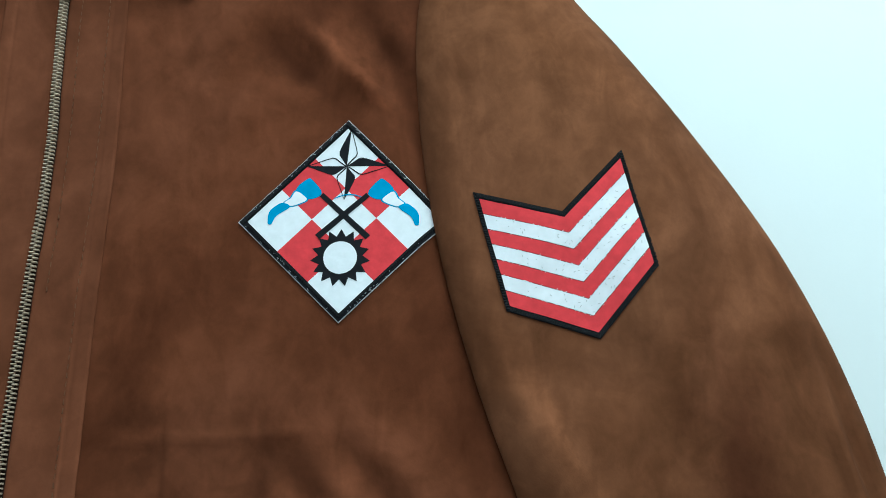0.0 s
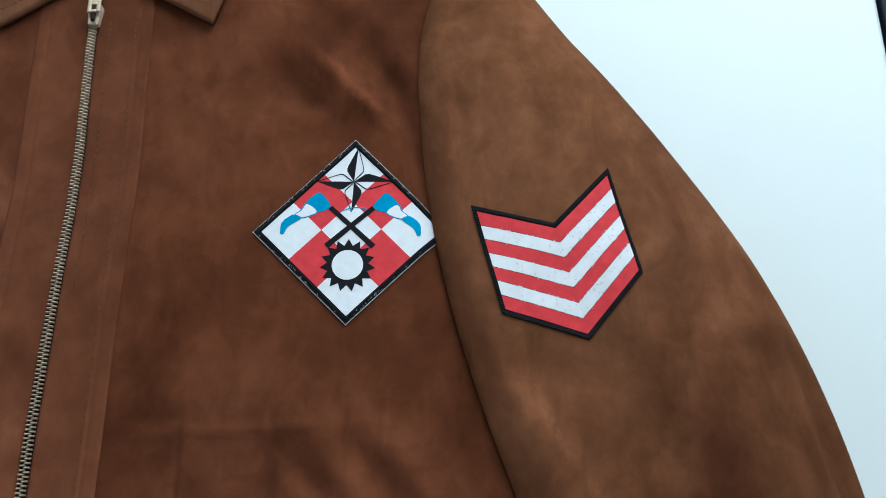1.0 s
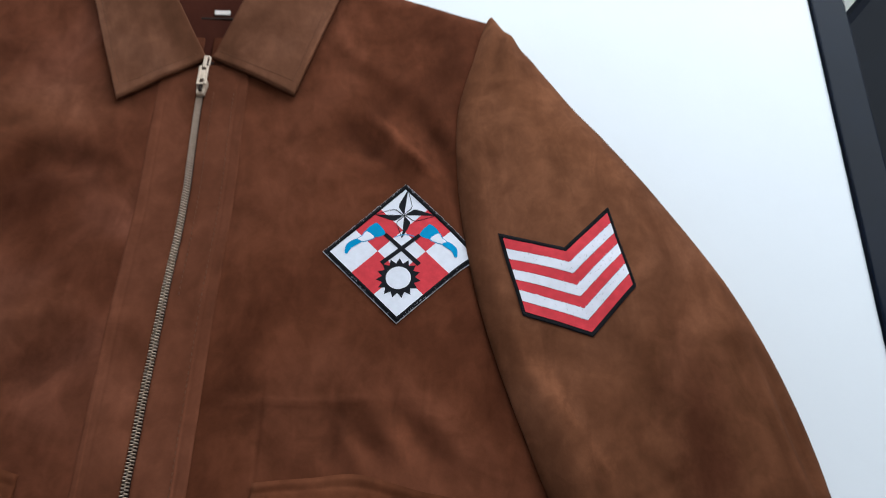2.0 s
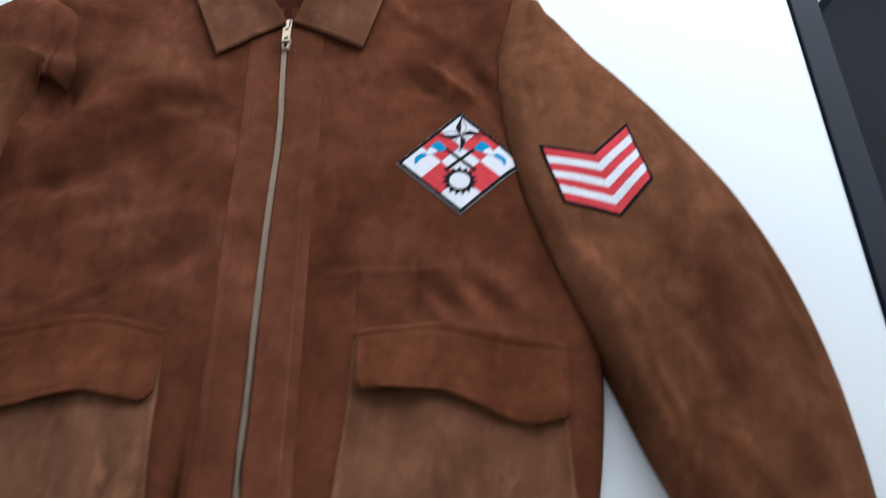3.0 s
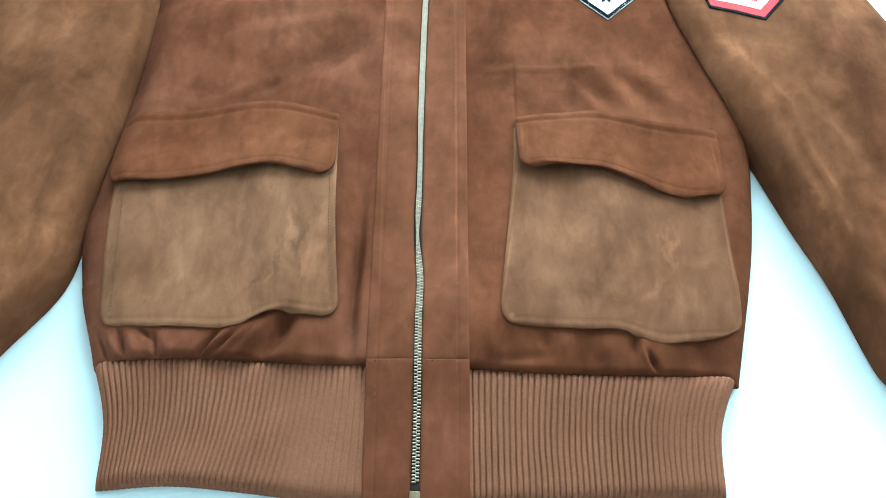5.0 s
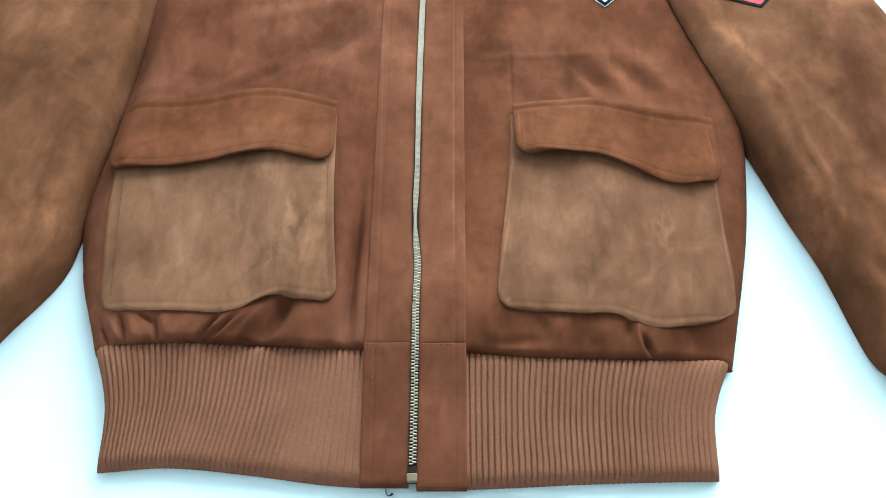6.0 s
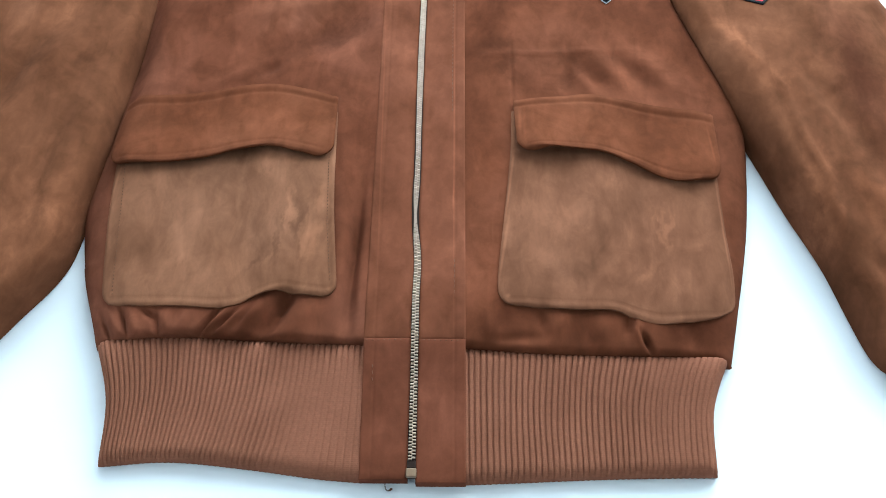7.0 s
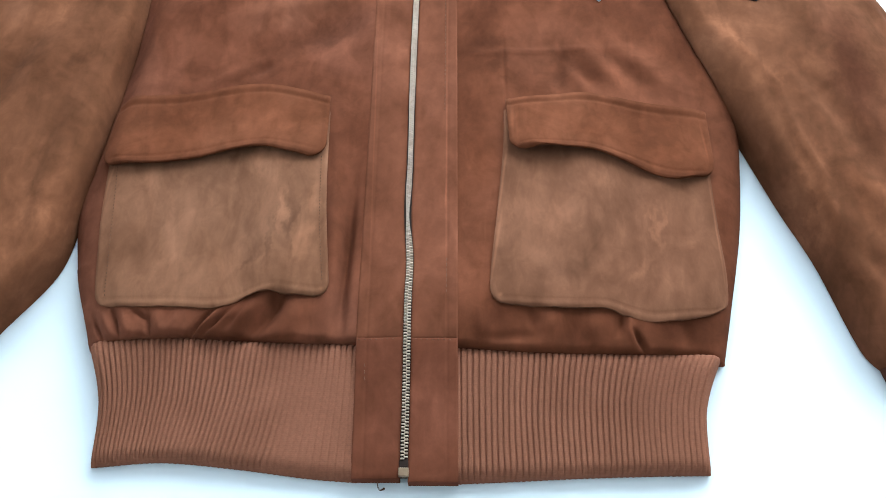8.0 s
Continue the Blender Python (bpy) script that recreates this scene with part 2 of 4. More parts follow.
M_KNIT = knit("rib_knit", (0.170, 0.0670, 0.0405), (0.224, 0.0905, 0.0560))
M_CUFF = knit("cuff_knit", (0.060, 0.024, 0.015), (0.084, 0.034, 0.022))
M_THREAD = cloth("thread_tan", (0.135, 0.058, 0.031), 0.2)
M_THREAD_POCKET = cloth("thread_brown", (0.105, 0.046, 0.024), 0.2)
M_THREAD_DARK = cloth("thread_dark", (0.078, 0.028, 0.012), 0.2)
M_TAPE = cloth("zip_tape", (0.022, 0.011, 0.008), 0.15)
M_RED = cloth("patch_red", (0.63, 0.044, 0.062), 0.14)
M_WHITE = cloth("patch_white", (0.765, 0.765, 0.87), 0.06)
M_BLACK = cloth("patch_black", (0.009, 0.009, 0.014), 0.3, 0.85)
M_BLUE = cloth("patch_blue", (0.008, 0.27, 0.56), 0.12)
M_EDGE_THREAD = cloth("thread_charcoal", (0.012, 0.012, 0.016), 0.3)
M_SPECK = cloth('thread_grey', (0.42, 0.43, 0.48), 0.2)
M_LABEL = cloth("label_white", (0.75, 0.68, 0.66), 0.1)


def metal():
    mat, t, bsdf = nodes_of("zip_metal")
    co = coords(t)
    n = noise_node(t, co, 300, 3)
    t.links.new(ramp(t, n.outputs[0], [(0.3, (0.43, 0.335, 0.265)), (0.7, (0.58, 0.455, 0.365))]).outputs[0], bsdf.inputs["Base Color"])
    bsdf.inputs["Metallic"].default_value, bsdf.inputs["Roughness"].default_value = 0.4, 0.5
    return mat


M_METAL = metal()
M_BRASS = cloth('end_box_brown', (0.20, 0.13, 0.085), 0.2, 0.4)


def paint(name, colour, rough, vary, scale=6.0, spec=0.4):
    mat, t, bsdf = nodes_of(name)
    co = coords(t)
    n, fine = noise_node(t, co, scale, 5, 0.6), noise_node(t, co, 260, 3)
    lo = tuple(v * (1 - vary) for v in colour)
    t.links.new(ramp(t, n.outputs[0], [(0.35, lo), (0.65, colour)]).outputs[0], bsdf.inputs["Base Color"])
    r = t.nodes.new("ShaderNodeMapRange")
    r.inputs["To Min"].default_value, r.inputs["To Max"].default_value = rough - 0.06, rough + 0.08
    t.links.new(n.outputs[0], r.inputs["Value"])
    t.links.new(r.outputs[0], bsdf.inputs["Roughness"])
    bsdf.inputs["Specular IOR Level"].default_value = spec
    bump(t, bsdf, fine.outputs[0], 0.08, 0.0006)
    return mat


M_TABLE = paint("table_white", (0.733, 0.756, 0.830), 0.45, 0.03)
M_RAIL = paint("rail_black", (0.0045, 0.008, 0.020), 0.17, 0.3, 6.0, 0.06)
M_SEAT = paint("seat_black", (0.003, 0.0045, 0.010), 0.32, 0.3, 6.0, 0.035)
M_WALL = paint("wall_paint", (0.64, 0.63, 0.62), 0.85, 0.05, 2.0, 0.2)
M_FLOOR = paint("floor_pale", (0.80, 0.80, 0.79), 0.22, 0.05, 3.0, 0.6)
M_FRAME = paint("window_white", (0.8, 0.8, 0.8), 0.4, 0.05)


# ---- helpers ----
def link(name, verts, faces, mat, parent=None, label="", smooth=True):
    me = bpy.data.meshes.new(name)
    me.from_pydata([tuple(map(float, v)) for v in verts], [], faces)
    me.polygons.foreach_set("use_smooth", [smooth] * len(me.polygons))
    me.materials.append(mat)
    me.update()
    ob = new(name, me)
    ob.parent = parent
    if label:
        tagged(ob, label)
    return ob


def part(name, bm, mat, parent, label=""):
    me = bpy.data.meshes.new(name)
    bm.to_mesh(me)
    bm.free()
    me.materials.append(mat)
    ob = new(name, me)
    ob.parent = parent
    if label:
        tagged(ob, label)
    return ob


def box_bm(x0, x1, y0, y1, z0, z1, bevel=0.0, seg=2, bm=None):
    bm = bm or bmesh.new()
    r = bmesh.ops.create_cube(bm, size=1, matrix=Matrix.Translation(((x0 + x1) / 2, (y0 + y1) / 2, (z0 + z1) / 2)) @ Matrix.Diagonal((x1 - x0, y1 - y0, z1 - z0, 1)))
    if bevel:
        vs = set(r["verts"])
        bmesh.ops.bevel(bm, geom=[e for e in bm.edges if e.verts[0] in vs], offset=bevel, segments=seg, profile=0.5, affect="EDGES")
    return bm


def curve(knots, t):
    """A smooth curve (Catmull-Rom) through knots [(t, value, ...)], at t."""
    n = len(knots)
    if t <= knots[0][0]:
        return knots[0][1:]
    if t >= knots[-1][0]:
        return knots[-1][1:]
    i = next(k for k in range(n - 1) if knots[k + 1][0] >= t)
    a, b = knots[i], knots[i + 1]
    p, q = knots[max(i - 1, 0)], knots[min(i + 2, n - 1)]
    h = b[0] - a[0]
    f = (t - a[0]) / h
    out = []
    for j in range(1, len(a)):
        m0 = (b[j] - p[j]) / (b[0] - p[0]) * h
        m1 = (q[j] - a[j]) / (q[0] - a[0]) * h
        out.append((2 * f**3 - 3 * f**2 + 1) * a[j] + (f**3 - 2 * f**2 + f) * m0 + (3 * f**2 - 2 * f**3) * b[j] + (f**3 - f**2) * m1)
    return tuple(out)


def curve1(knots, t):
    return curve(knots, t)[0]


def smooth(a, b, x):
    f = min(max((x - a) / (b - a), 0), 1)
    return f * f * (3 - 2 * f)


def dome(e, r):
    """A rounded edge: 0 at the edge, 1 from r inwards."""
    f = 1 - min(max(e / r, 0), 1)
    return math.sqrt(max(1 - f * f, 0))


def grid_faces(nu, nv, off=0, flip=False):
    out = []
    for j in range(nv - 1):
        for i in range(nu - 1):
            a = off + j * nu + i
            f = (a, a + 1, a + nu + 1, a + nu)
            out.append(f[::-1] if flip else f)
    return out


def rim_faces(nu, nv, off):
    """Faces that close the border between a grid at 0 and its twin at off."""
    ring = [i for i in range(nu)] + [j * nu + nu - 1 for j in range(1, nv)] + [(nv - 1) * nu + i for i in range(nu - 2, -1, -1)] + [j * nu for j in range(nv - 2, 0, -1)]
    return [(ring[k - 1], ring[k - 1] + off, ring[k] + off, ring[k]) for k in range(len(ring))]


def slab(name, top, under, nu, nv, mat, parent, label="", crisp=False):
    """A soft sheet between two grids of points, closed round its border."""
    n = nu * nv
    flip = Vector(top[1] - top[0]).cross(Vector(top[nu] - top[0])).z < 0
    faces = grid_faces(nu, nv, 0, flip) + grid_faces(nu, nv, n, not flip)
    rim = rim_faces(nu, nv, n)
    if crisp:  # the rim keeps its own corners, so that the flat face is not shaded round
        rim = [tuple(i + 2 * n for i in f) for f in rim]
        top, under = list(top) + list(under), list(top) + list(under)
    faces += [f[::-1] for f in rim] if flip else rim
    return link(name, list(top) + list(under), faces, mat, parent, label)


def edged(n, edge=0.02, k=3):
    """0..1 in n steps with k closer steps at both ends."""
    inner = [edge + (1 - 2 * edge) * i / (n - 1) for i in range(n)]
    return [edge * i / k for i in range(k)] + inner + [1 - edge + edge * (i + 1) / k for i in range(k)]


def fbm(x, y, scale, seed):
    return noise.noise((x * scale + seed, y * scale - seed, seed * 0.37)) + 0.5 * noise.noise((x * scale * 2.1 - seed, y * scale * 2.1, seed))


# ---- the jacket's form ----
# folds: centre x, y, direction in degrees, half length, half width, height
FOLDS_RIGHT_HEM = [
    (0.155, 0.105, 75, 0.009, 0.0040, -0.0045), (0.161, 0.101, 100, 0.009, 0.0030, 0.0042), (0.166, 0.0935, 117, 0.010, 0.0022, -0.0058), (0.093, 0.108, 100, 0.009, 0.0040, -0.0030),
    (0.105, 0.104, 80, 0.014, 0.007, 0.0030), (0.2, 0.098, 95, 0.012, 0.006, -0.0030), (0.135, 0.1, 100, 0.012, 0.006, 0.0020), (0.055, 0.105, 95, 0.012, 0.006, 0.0025),
    (0.075, 0.095, 5, 0.02, 0.004, -0.0020),
]
FOLDS_RIGHT_BELLY = [
    (0.163, 0.34, -55, 0.026, 0.009, 0.0032), (0.148, 0.335, -52, 0.02, 0.008, -0.0028), (0.139, 0.33, -60, 0.015, 0.006, 0.002), (0.124, 0.337, 80, 0.018, 0.007, -0.004),
    (0.197, 0.342, -50, 0.03, 0.01, 0.0026), (0.11, 0.362, 2, 0.07, 0.0022, 0.0012), (0.18, 0.343, -52, 0.03, 0.008, -0.0024), (0.09, 0.18, 80, 0.05, 0.012, 0.0040), (0.0785, 0.338, 90, 0.028, 0.0016, -0.0012),
]
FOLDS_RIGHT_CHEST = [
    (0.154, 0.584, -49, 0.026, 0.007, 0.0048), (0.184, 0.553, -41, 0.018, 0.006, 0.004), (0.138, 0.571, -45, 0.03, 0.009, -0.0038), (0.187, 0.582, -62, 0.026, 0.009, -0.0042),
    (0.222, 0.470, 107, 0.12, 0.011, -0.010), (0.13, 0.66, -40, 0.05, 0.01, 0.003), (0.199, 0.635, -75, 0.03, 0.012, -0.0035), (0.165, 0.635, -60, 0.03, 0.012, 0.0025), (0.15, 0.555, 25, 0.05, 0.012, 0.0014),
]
FOLDS_RIGHT = FOLDS_RIGHT_HEM + FOLDS_RIGHT_BELLY + FOLDS_RIGHT_CHEST
FOLDS_LEFT_HEM = [
    (-0.222, 0.104, 122, 0.011, 0.0020, -0.0048), (-0.215, 0.106, 120, 0.010, 0.0032, 0.0030), (-0.208, 0.107, 111, 0.011, 0.0020, -0.0045), (-0.200, 0.105, 108, 0.010, 0.0036, 0.0026),
    (-0.183, 0.103, 100, 0.008, 0.0019, -0.0045), (-0.190, 0.112, 145, 0.007, 0.0020, -0.0035), (-0.176, 0.105, 100, 0.010, 0.0040, 0.0028), (-0.162, 0.108, 60, 0.010, 0.0050, 0.0020),
    (-0.148, 0.104, 54, 0.013, 0.0022, -0.0068), (-0.142, 0.105, 50, 0.011, 0.0024, 0.0042), (-0.136, 0.106, 44, 0.013, 0.0022, -0.0048), (-0.129, 0.108, 48, 0.012, 0.0032, 0.0030),
    (-0.122, 0.108, 55, 0.010, 0.0028, -0.0025), (-0.115, 0.112, 52, 0.014, 0.0050, 0.0052), (-0.100, 0.111, 57, 0.022, 0.0065, -0.0088), (-0.094, 0.122, 60, 0.008, 0.0050, -0.0040),
    (-0.080, 0.108, 60, 0.016, 0.0080, 0.0030), (-0.042, 0.112, 86, 0.020, 0.0032, -0.0040),
]
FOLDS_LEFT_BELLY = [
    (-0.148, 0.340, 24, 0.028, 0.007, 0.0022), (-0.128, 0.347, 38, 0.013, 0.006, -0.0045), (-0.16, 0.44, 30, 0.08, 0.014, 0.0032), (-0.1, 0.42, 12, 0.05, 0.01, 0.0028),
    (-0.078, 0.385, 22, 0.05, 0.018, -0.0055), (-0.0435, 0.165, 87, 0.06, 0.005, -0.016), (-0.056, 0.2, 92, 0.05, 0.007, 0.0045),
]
FOLDS_LEFT_CHEST = [
    (-0.197, 0.494, 50, 0.034, 0.014, 0.0060), (-0.158, 0.543, 48, 0.030, 0.014, 0.0060), (-0.108, 0.576, 8, 0.036, 0.014, 0.0050), (-0.065, 0.562, -25, 0.026, 0.012, 0.0028),
    (-0.200, 0.456, 12, 0.040, 0.011, -0.0045), (-0.152, 0.487, 46, 0.036, 0.012, -0.0062), (-0.121, 0.548, 50, 0.026, 0.012, -0.0055), (-0.085, 0.550, 2, 0.030, 0.011, -0.0045),
    (-0.060, 0.530, -30, 0.025, 0.010, -0.0022), (-0.212, 0.570, 75, 0.032, 0.022, -0.034), (-0.252, 0.360, 87, 0.14, 0.017, -0.014), (-0.120, 0.605, -20, 0.060, 0.020, 0.0020), (-0.150, 0.640, 60, 0.050, 0.012, 0.0050),
    (-0.110, 0.670, 70, 0.040, 0.010, -0.0040), (-0.180, 0.680, -20, 0.050, 0.010, 0.0032),
]
FOLDS_LEFT = FOLDS_LEFT_HEM + FOLDS_LEFT_BELLY + FOLDS_LEFT_CHEST


def folds(table, x, y):
    z = 0.0
    for cx, cy, ang, ln, wd, h in table:
        dx, dy = x - cx, y - cy
        if abs(dx) > 0.2 or abs(dy) > 0.2:
            continue
        c, s = math.cos(radians(ang)), math.sin(radians(ang))
        a, b = (dx * c + dy * s) / ln, (dy * c - dx * s) / wd
        if a * a < 6 and b * b < 9:
            z += h * math.exp(-a * a) * math.exp(-b * b)
    return z


HALF = [(0.085, 0.231), (0.13, 0.243), (0.2, 0.2605), (0.28, 0.272), (0.36, 0.275), (0.5, 0.272), (0.62, 0.262), (0.765, 0.238)]
THICK = [(-0.01, 0.010), (0.0, 0.011), (0.06, 0.0205), (0.09, 0.0275), (0.105, 0.0295), (0.13, 0.0300), (0.17, 0.0280), (0.3, 0.028), (0.5, 0.030), (0.65, 0.032), (0.77, 0.026)]


def half_width(x, y):
    return curve1(HALF, y) + (0.0045 * smooth(0.09, 0.15, y) + 0.028 * smooth(0.67, 0.735, y) if x < 0 else 0.0)


def body_z(x, y):
    """The height of the jacket's front at a place."""
    w = half_width(x, y)
    z = curve1(THICK, y) * (0.12 + 0.88 * dome(w - abs(x), 0.045 + 0.025 * smooth(0.25, 0.40, y)))
    calm = smooth(0.02, 0.06, math.hypot(x - 0.167, y - 0.476) - 0.02) if x > 0 else 1.0
    near = smooth(0.035, 0.055, abs(x - 0.002))
    z += (0.25 + 0.75 * calm) * near * (folds(FOLDS_RIGHT if x > 0 else FOLDS_LEFT, x, y) + (0.0022 if x < 0 else 0.0028) * fbm(x, y, 9, 3.1))
    z += 0.0007 * fbm(x, y, 34, 7.7) * (0.3 + 0.7 * calm)
    return max(z, 0.004)


HEM = [(-0.25, 0.090), (-0.21, 0.0955), (-0.16, 0.0975), (-0.10, 0.0945), (-0.035, 0.0920), (0.035, 0.0900), (0.09, 0.0860), (0.15, 0.0845), (0.24, 0.0825)]

jacket = tagged(new("jacket"), "brown suede jacket, zipped up, laid flat on a white table", "jacket")


def front_panel(side, mat, label):
    us, vs = edged(220, 0.012, 3), [t ** 1.3 for t in edged(250, 0.006, 3)]
    top, under = [], []
    for v in vs:
        w = half_width(side, 0.083 + v * (0.768 - 0.083))
        for u in us:
            x = side * (0.004 + u * (w - 0.004))
            hem = curve1(HEM, x)
            y0 = hem + v * (0.768 - hem)
            drop = smooth(0.10, 0.24, abs(x)) * (0.037 if side > 0 else -0.004) + smooth(0.10, 0.0, abs(x)) * 0.075 * smooth(0.85, 1.0, v)
            y = y0 - drop * smooth(0.55, 1.0, v)
            z = body_z(x, y0 if v < 0.5 else y)
            z *= 0.15 + 0.85 * dome((1 - v) * 0.68, 0.03)
            z = max(z - 0.0045 * (1 - dome(v * 0.68, 0.005)), 0.0035)
            top.append(np.array((x, y, z)))
            under.append(np.array((x * 0.996, y, 0.0015)))
    return slab("front_panel", top, under, len(us), len(vs), mat, jacket, label)


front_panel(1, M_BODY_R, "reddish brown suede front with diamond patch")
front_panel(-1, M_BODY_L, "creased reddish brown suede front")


# ---- sleeves ----
SLEEVE_R = [  # along, inner x, y, outer x, y, ridge height
    (0.00, 0.231, 0.704, 0.243, 0.718, 0.032), (0.06, 0.222, 0.664, 0.266, 0.688, 0.040), (0.14, 0.209, 0.608, 0.302, 0.634, 0.044),
    (0.23, 0.208, 0.545, 0.338, 0.583, 0.045), (0.33, 0.216, 0.470, 0.373, 0.528, 0.044), (0.44, 0.234, 0.392, 0.406, 0.468, 0.043),
    (0.54, 0.254, 0.330, 0.430, 0.407, 0.043), (0.64, 0.275, 0.272, 0.445, 0.345, 0.043), (0.75, 0.294, 0.215, 0.454, 0.275, 0.043),
    (0.86, 0.313, 0.164, 0.456, 0.205, 0.042), (0.94, 0.328, 0.106, 0.453, 0.130, 0.040), (0.98, 0.336, 0.086, 0.449, 0.100, 0.038), (1.00, 0.348, 0.074, 0.440, 0.084, 0.035),
]
SLEEVE_L = [
    (0.13, -0.219, 0.600, -0.345, 0.636, 0.056), (0.17, -0.232, 0.575, -0.362, 0.636, 0.051),
    (0.23, -0.240, 0.535, -0.386, 0.600, 0.046), (0.33, -0.243, 0.465, -0.418, 0.544, 0.046), (0.44, -0.245, 0.385, -0.447, 0.479, 0.045),
    (0.54, -0.250, 0.320, -0.467, 0.416, 0.044), (0.64, -0.254, 0.266, -0.480, 0.354, 0.043), (0.75, -0.263, 0.207, -0.486, 0.284, 0.043),
    (0.84, -0.272, 0.160, -0.486, 0.225, 0.042), (0.94, -0.303, 0.113, -0.482, 0.150, 0.038), (1.00, -0.322, 0.084, -0.468, 0.108, 0.026),
]
CAP_L = [
    (0.0, -0.226, 0.692, -0.270, 0.717, 0.033), (0.2, -0.211, 0.676, -0.308, 0.700, 0.040), (0.5, -0.203, 0.645, -0.336, 0.672, 0.040),
    (0.75, -0.199, 0.618, -0.340, 0.642, 0.037), (0.9, -0.200, 0.602, -0.338, 0.618, 0.041), (1.0, -0.208, 0.588, -0.336, 0.606, 0.039),
]
CAP_FOLDS_L = [(-0.253, 0.645, 70, 0.035, 0.006, 0.005), (-0.238, 0.640, 75, 0.03, 0.008, -0.004), (-0.214, 0.605, 80, 0.02, 0.004, 0.003), (-0.222, 0.60, 85, 0.02, 0.003, -0.004), (-0.206, 0.655, 80, 0.03, 0.006, 0.002)]
SLEEVE_FOLDS_R_LOWER = [
    (0.345, 0.27, -66, 0.07, 0.011, -0.0034), (0.276, 0.354, -56, 0.020, 0.0045, 0.0018), (0.294, 0.318, -68, 0.020, 0.004, 0.0018), (0.302, 0.282, -80, 0.020, 0.0035, 0.0020), (0.311, 0.242, -73, 0.024, 0.0035, 0.0026), (0.317, 0.200, -86, 0.024, 0.004, 0.0024), (0.304, 0.243, -73, 0.026, 0.004, -0.0018), (0.308, 0.200, -86, 0.024, 0.004, -0.0018), (0.36, 0.19, -60, 0.05, 0.01, 0.00448),
    (0.34, 0.15, -50, 0.03, 0.008, -0.00448), (0.4, 0.22, -80, 0.06, 0.01, 0.00336), (0.38, 0.13, 70, 0.02, 0.006, 0.00448), (0.36, 0.12, 75, 0.02, 0.005, -0.00336),
    (0.41, 0.14, 80, 0.02, 0.006, 0.00448),
]
SLEEVE_FOLDS_R_UPPER = [
    (0.32, 0.3, -62, 0.06, 0.01, 0.0028), (0.425, 0.345, -78, 0.05, 0.004, -0.0065), (0.415, 0.34, -78, 0.05, 0.004, 0.0045), (0.385, 0.4, -65, 0.08, 0.016, -0.0035),
    (0.355, 0.36, -62, 0.07, 0.014, 0.0021), (0.24, 0.665, -104, 0.04, 0.005, -0.0035), (0.252, 0.675, -98, 0.035, 0.006, 0.0042), (0.262, 0.67, -95, 0.035, 0.005, -0.0028),
    (0.3, 0.59, -50, 0.04, 0.014, 0.0014), (0.27, 0.35, -65, 0.06, 0.008, 0.0021), (0.327, 0.301, 31, 0.028, 0.002, -0.0014), (0.327, 0.306, 31, 0.028, 0.004, 0.0007),
]
SLEEVE_FOLDS_R = SLEEVE_FOLDS_R_LOWER + SLEEVE_FOLDS_R_UPPER
SLEEVE_FOLDS_L = [
    (-0.27, 0.555, 62, 0.045, 0.010, 0.004), (-0.25, 0.575, 58, 0.03, 0.008, -0.004), (-0.30, 0.36, 65, 0.06, 0.012, 0.003),
    (-0.34, 0.33, 70, 0.06, 0.010, -0.004), (-0.29, 0.27, 80, 0.05, 0.008, -0.003), (-0.28, 0.20, 95, 0.04, 0.008, 0.003),
    (-0.32, 0.19, 100, 0.05, 0.010, -0.003), (-0.30, 0.46, 60, 0.05, 0.014, 0.003), (-0.36, 0.24, 60, 0.06, 0.010, 0.004),
    (-0.27, 0.52, 40, 0.05, 0.014, -0.003),
]


def under_sleeve(x, y):
    """What the sleeve rests on: the body's front or the table."""
    if abs(x) < half_width(x, y) and y > 0.08:
        return body_z(x, y) * smooth(0.0, 0.02, half_width(x, y) - abs(x)) + 0.001
    return 0.001


def sleeve(table, creases, label, name="sleeve", mat=M_SLEEVE):
    first = table[0][0]
    us, vs = edged(56, 0.02, 4), [first + (1 - first) * i / 150 for i in range(151)]
    top, under = [], []
    for v in vs:
        ix, iy, ox, oy, ridge = curve(table, v)
        wid = math.hypot(ox - ix, oy - iy)
        for u in us:
            x, y = ix + u * (ox - ix), iy + u * (oy - iy)
            b = under_sleeve(x, y)
            tight = 0.008 if first else 0.018
            inner, outer = dome(u * wid, min(tight, wid * 0.45)), dome((1 - u) * wid, min(0.055, wid * 0.5))
            if first:  # the folded lip stands up at its end
                inner = max(inner, 0.94 * (1 - smooth(0.0, 0.06, v - first)))
            f = inner * outer * dome((1 - v) * 0.72 + (0.012 if name != "sleeve" else 0.0), 0.024)
            crown = 1 - 0.12 * abs(2 * u - 1) ** 2
            z = b * (1 - f) + ridge * crown * f
            z += f * (folds(creases, x, y) + 0.003 * fbm(x, y, 11, 9.3) + 0.0008 * fbm(x, y, 36, 2.2))
            top.append(np.array((x, y, max(z, b + 0.0012))))
            hollow = (1 - smooth(0.0, 0.10, v - first)) if first else smooth(0.3, 0.5, v) if name != "sleeve" else 0.0
            under.append(np.array((x, y, b * 0.98 + hollow * max(0.0, top[-1][2] - 0.0035 - b * 0.98))))
    return slab(name, top, under, len(us), len(vs), mat, jacket, label, first > 0 or name != "sleeve")


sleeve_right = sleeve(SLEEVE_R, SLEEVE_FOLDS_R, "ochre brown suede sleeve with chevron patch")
sleeve(CAP_L, CAP_FOLDS_L, "reddish brown suede sleeve cap tucked under a fold", "sleeve_cap", M_BODY_L)
sleeve_left = sleeve(SLEEVE_L, SLEEVE_FOLDS_L, "ochre brown suede sleeve with chevron patch")


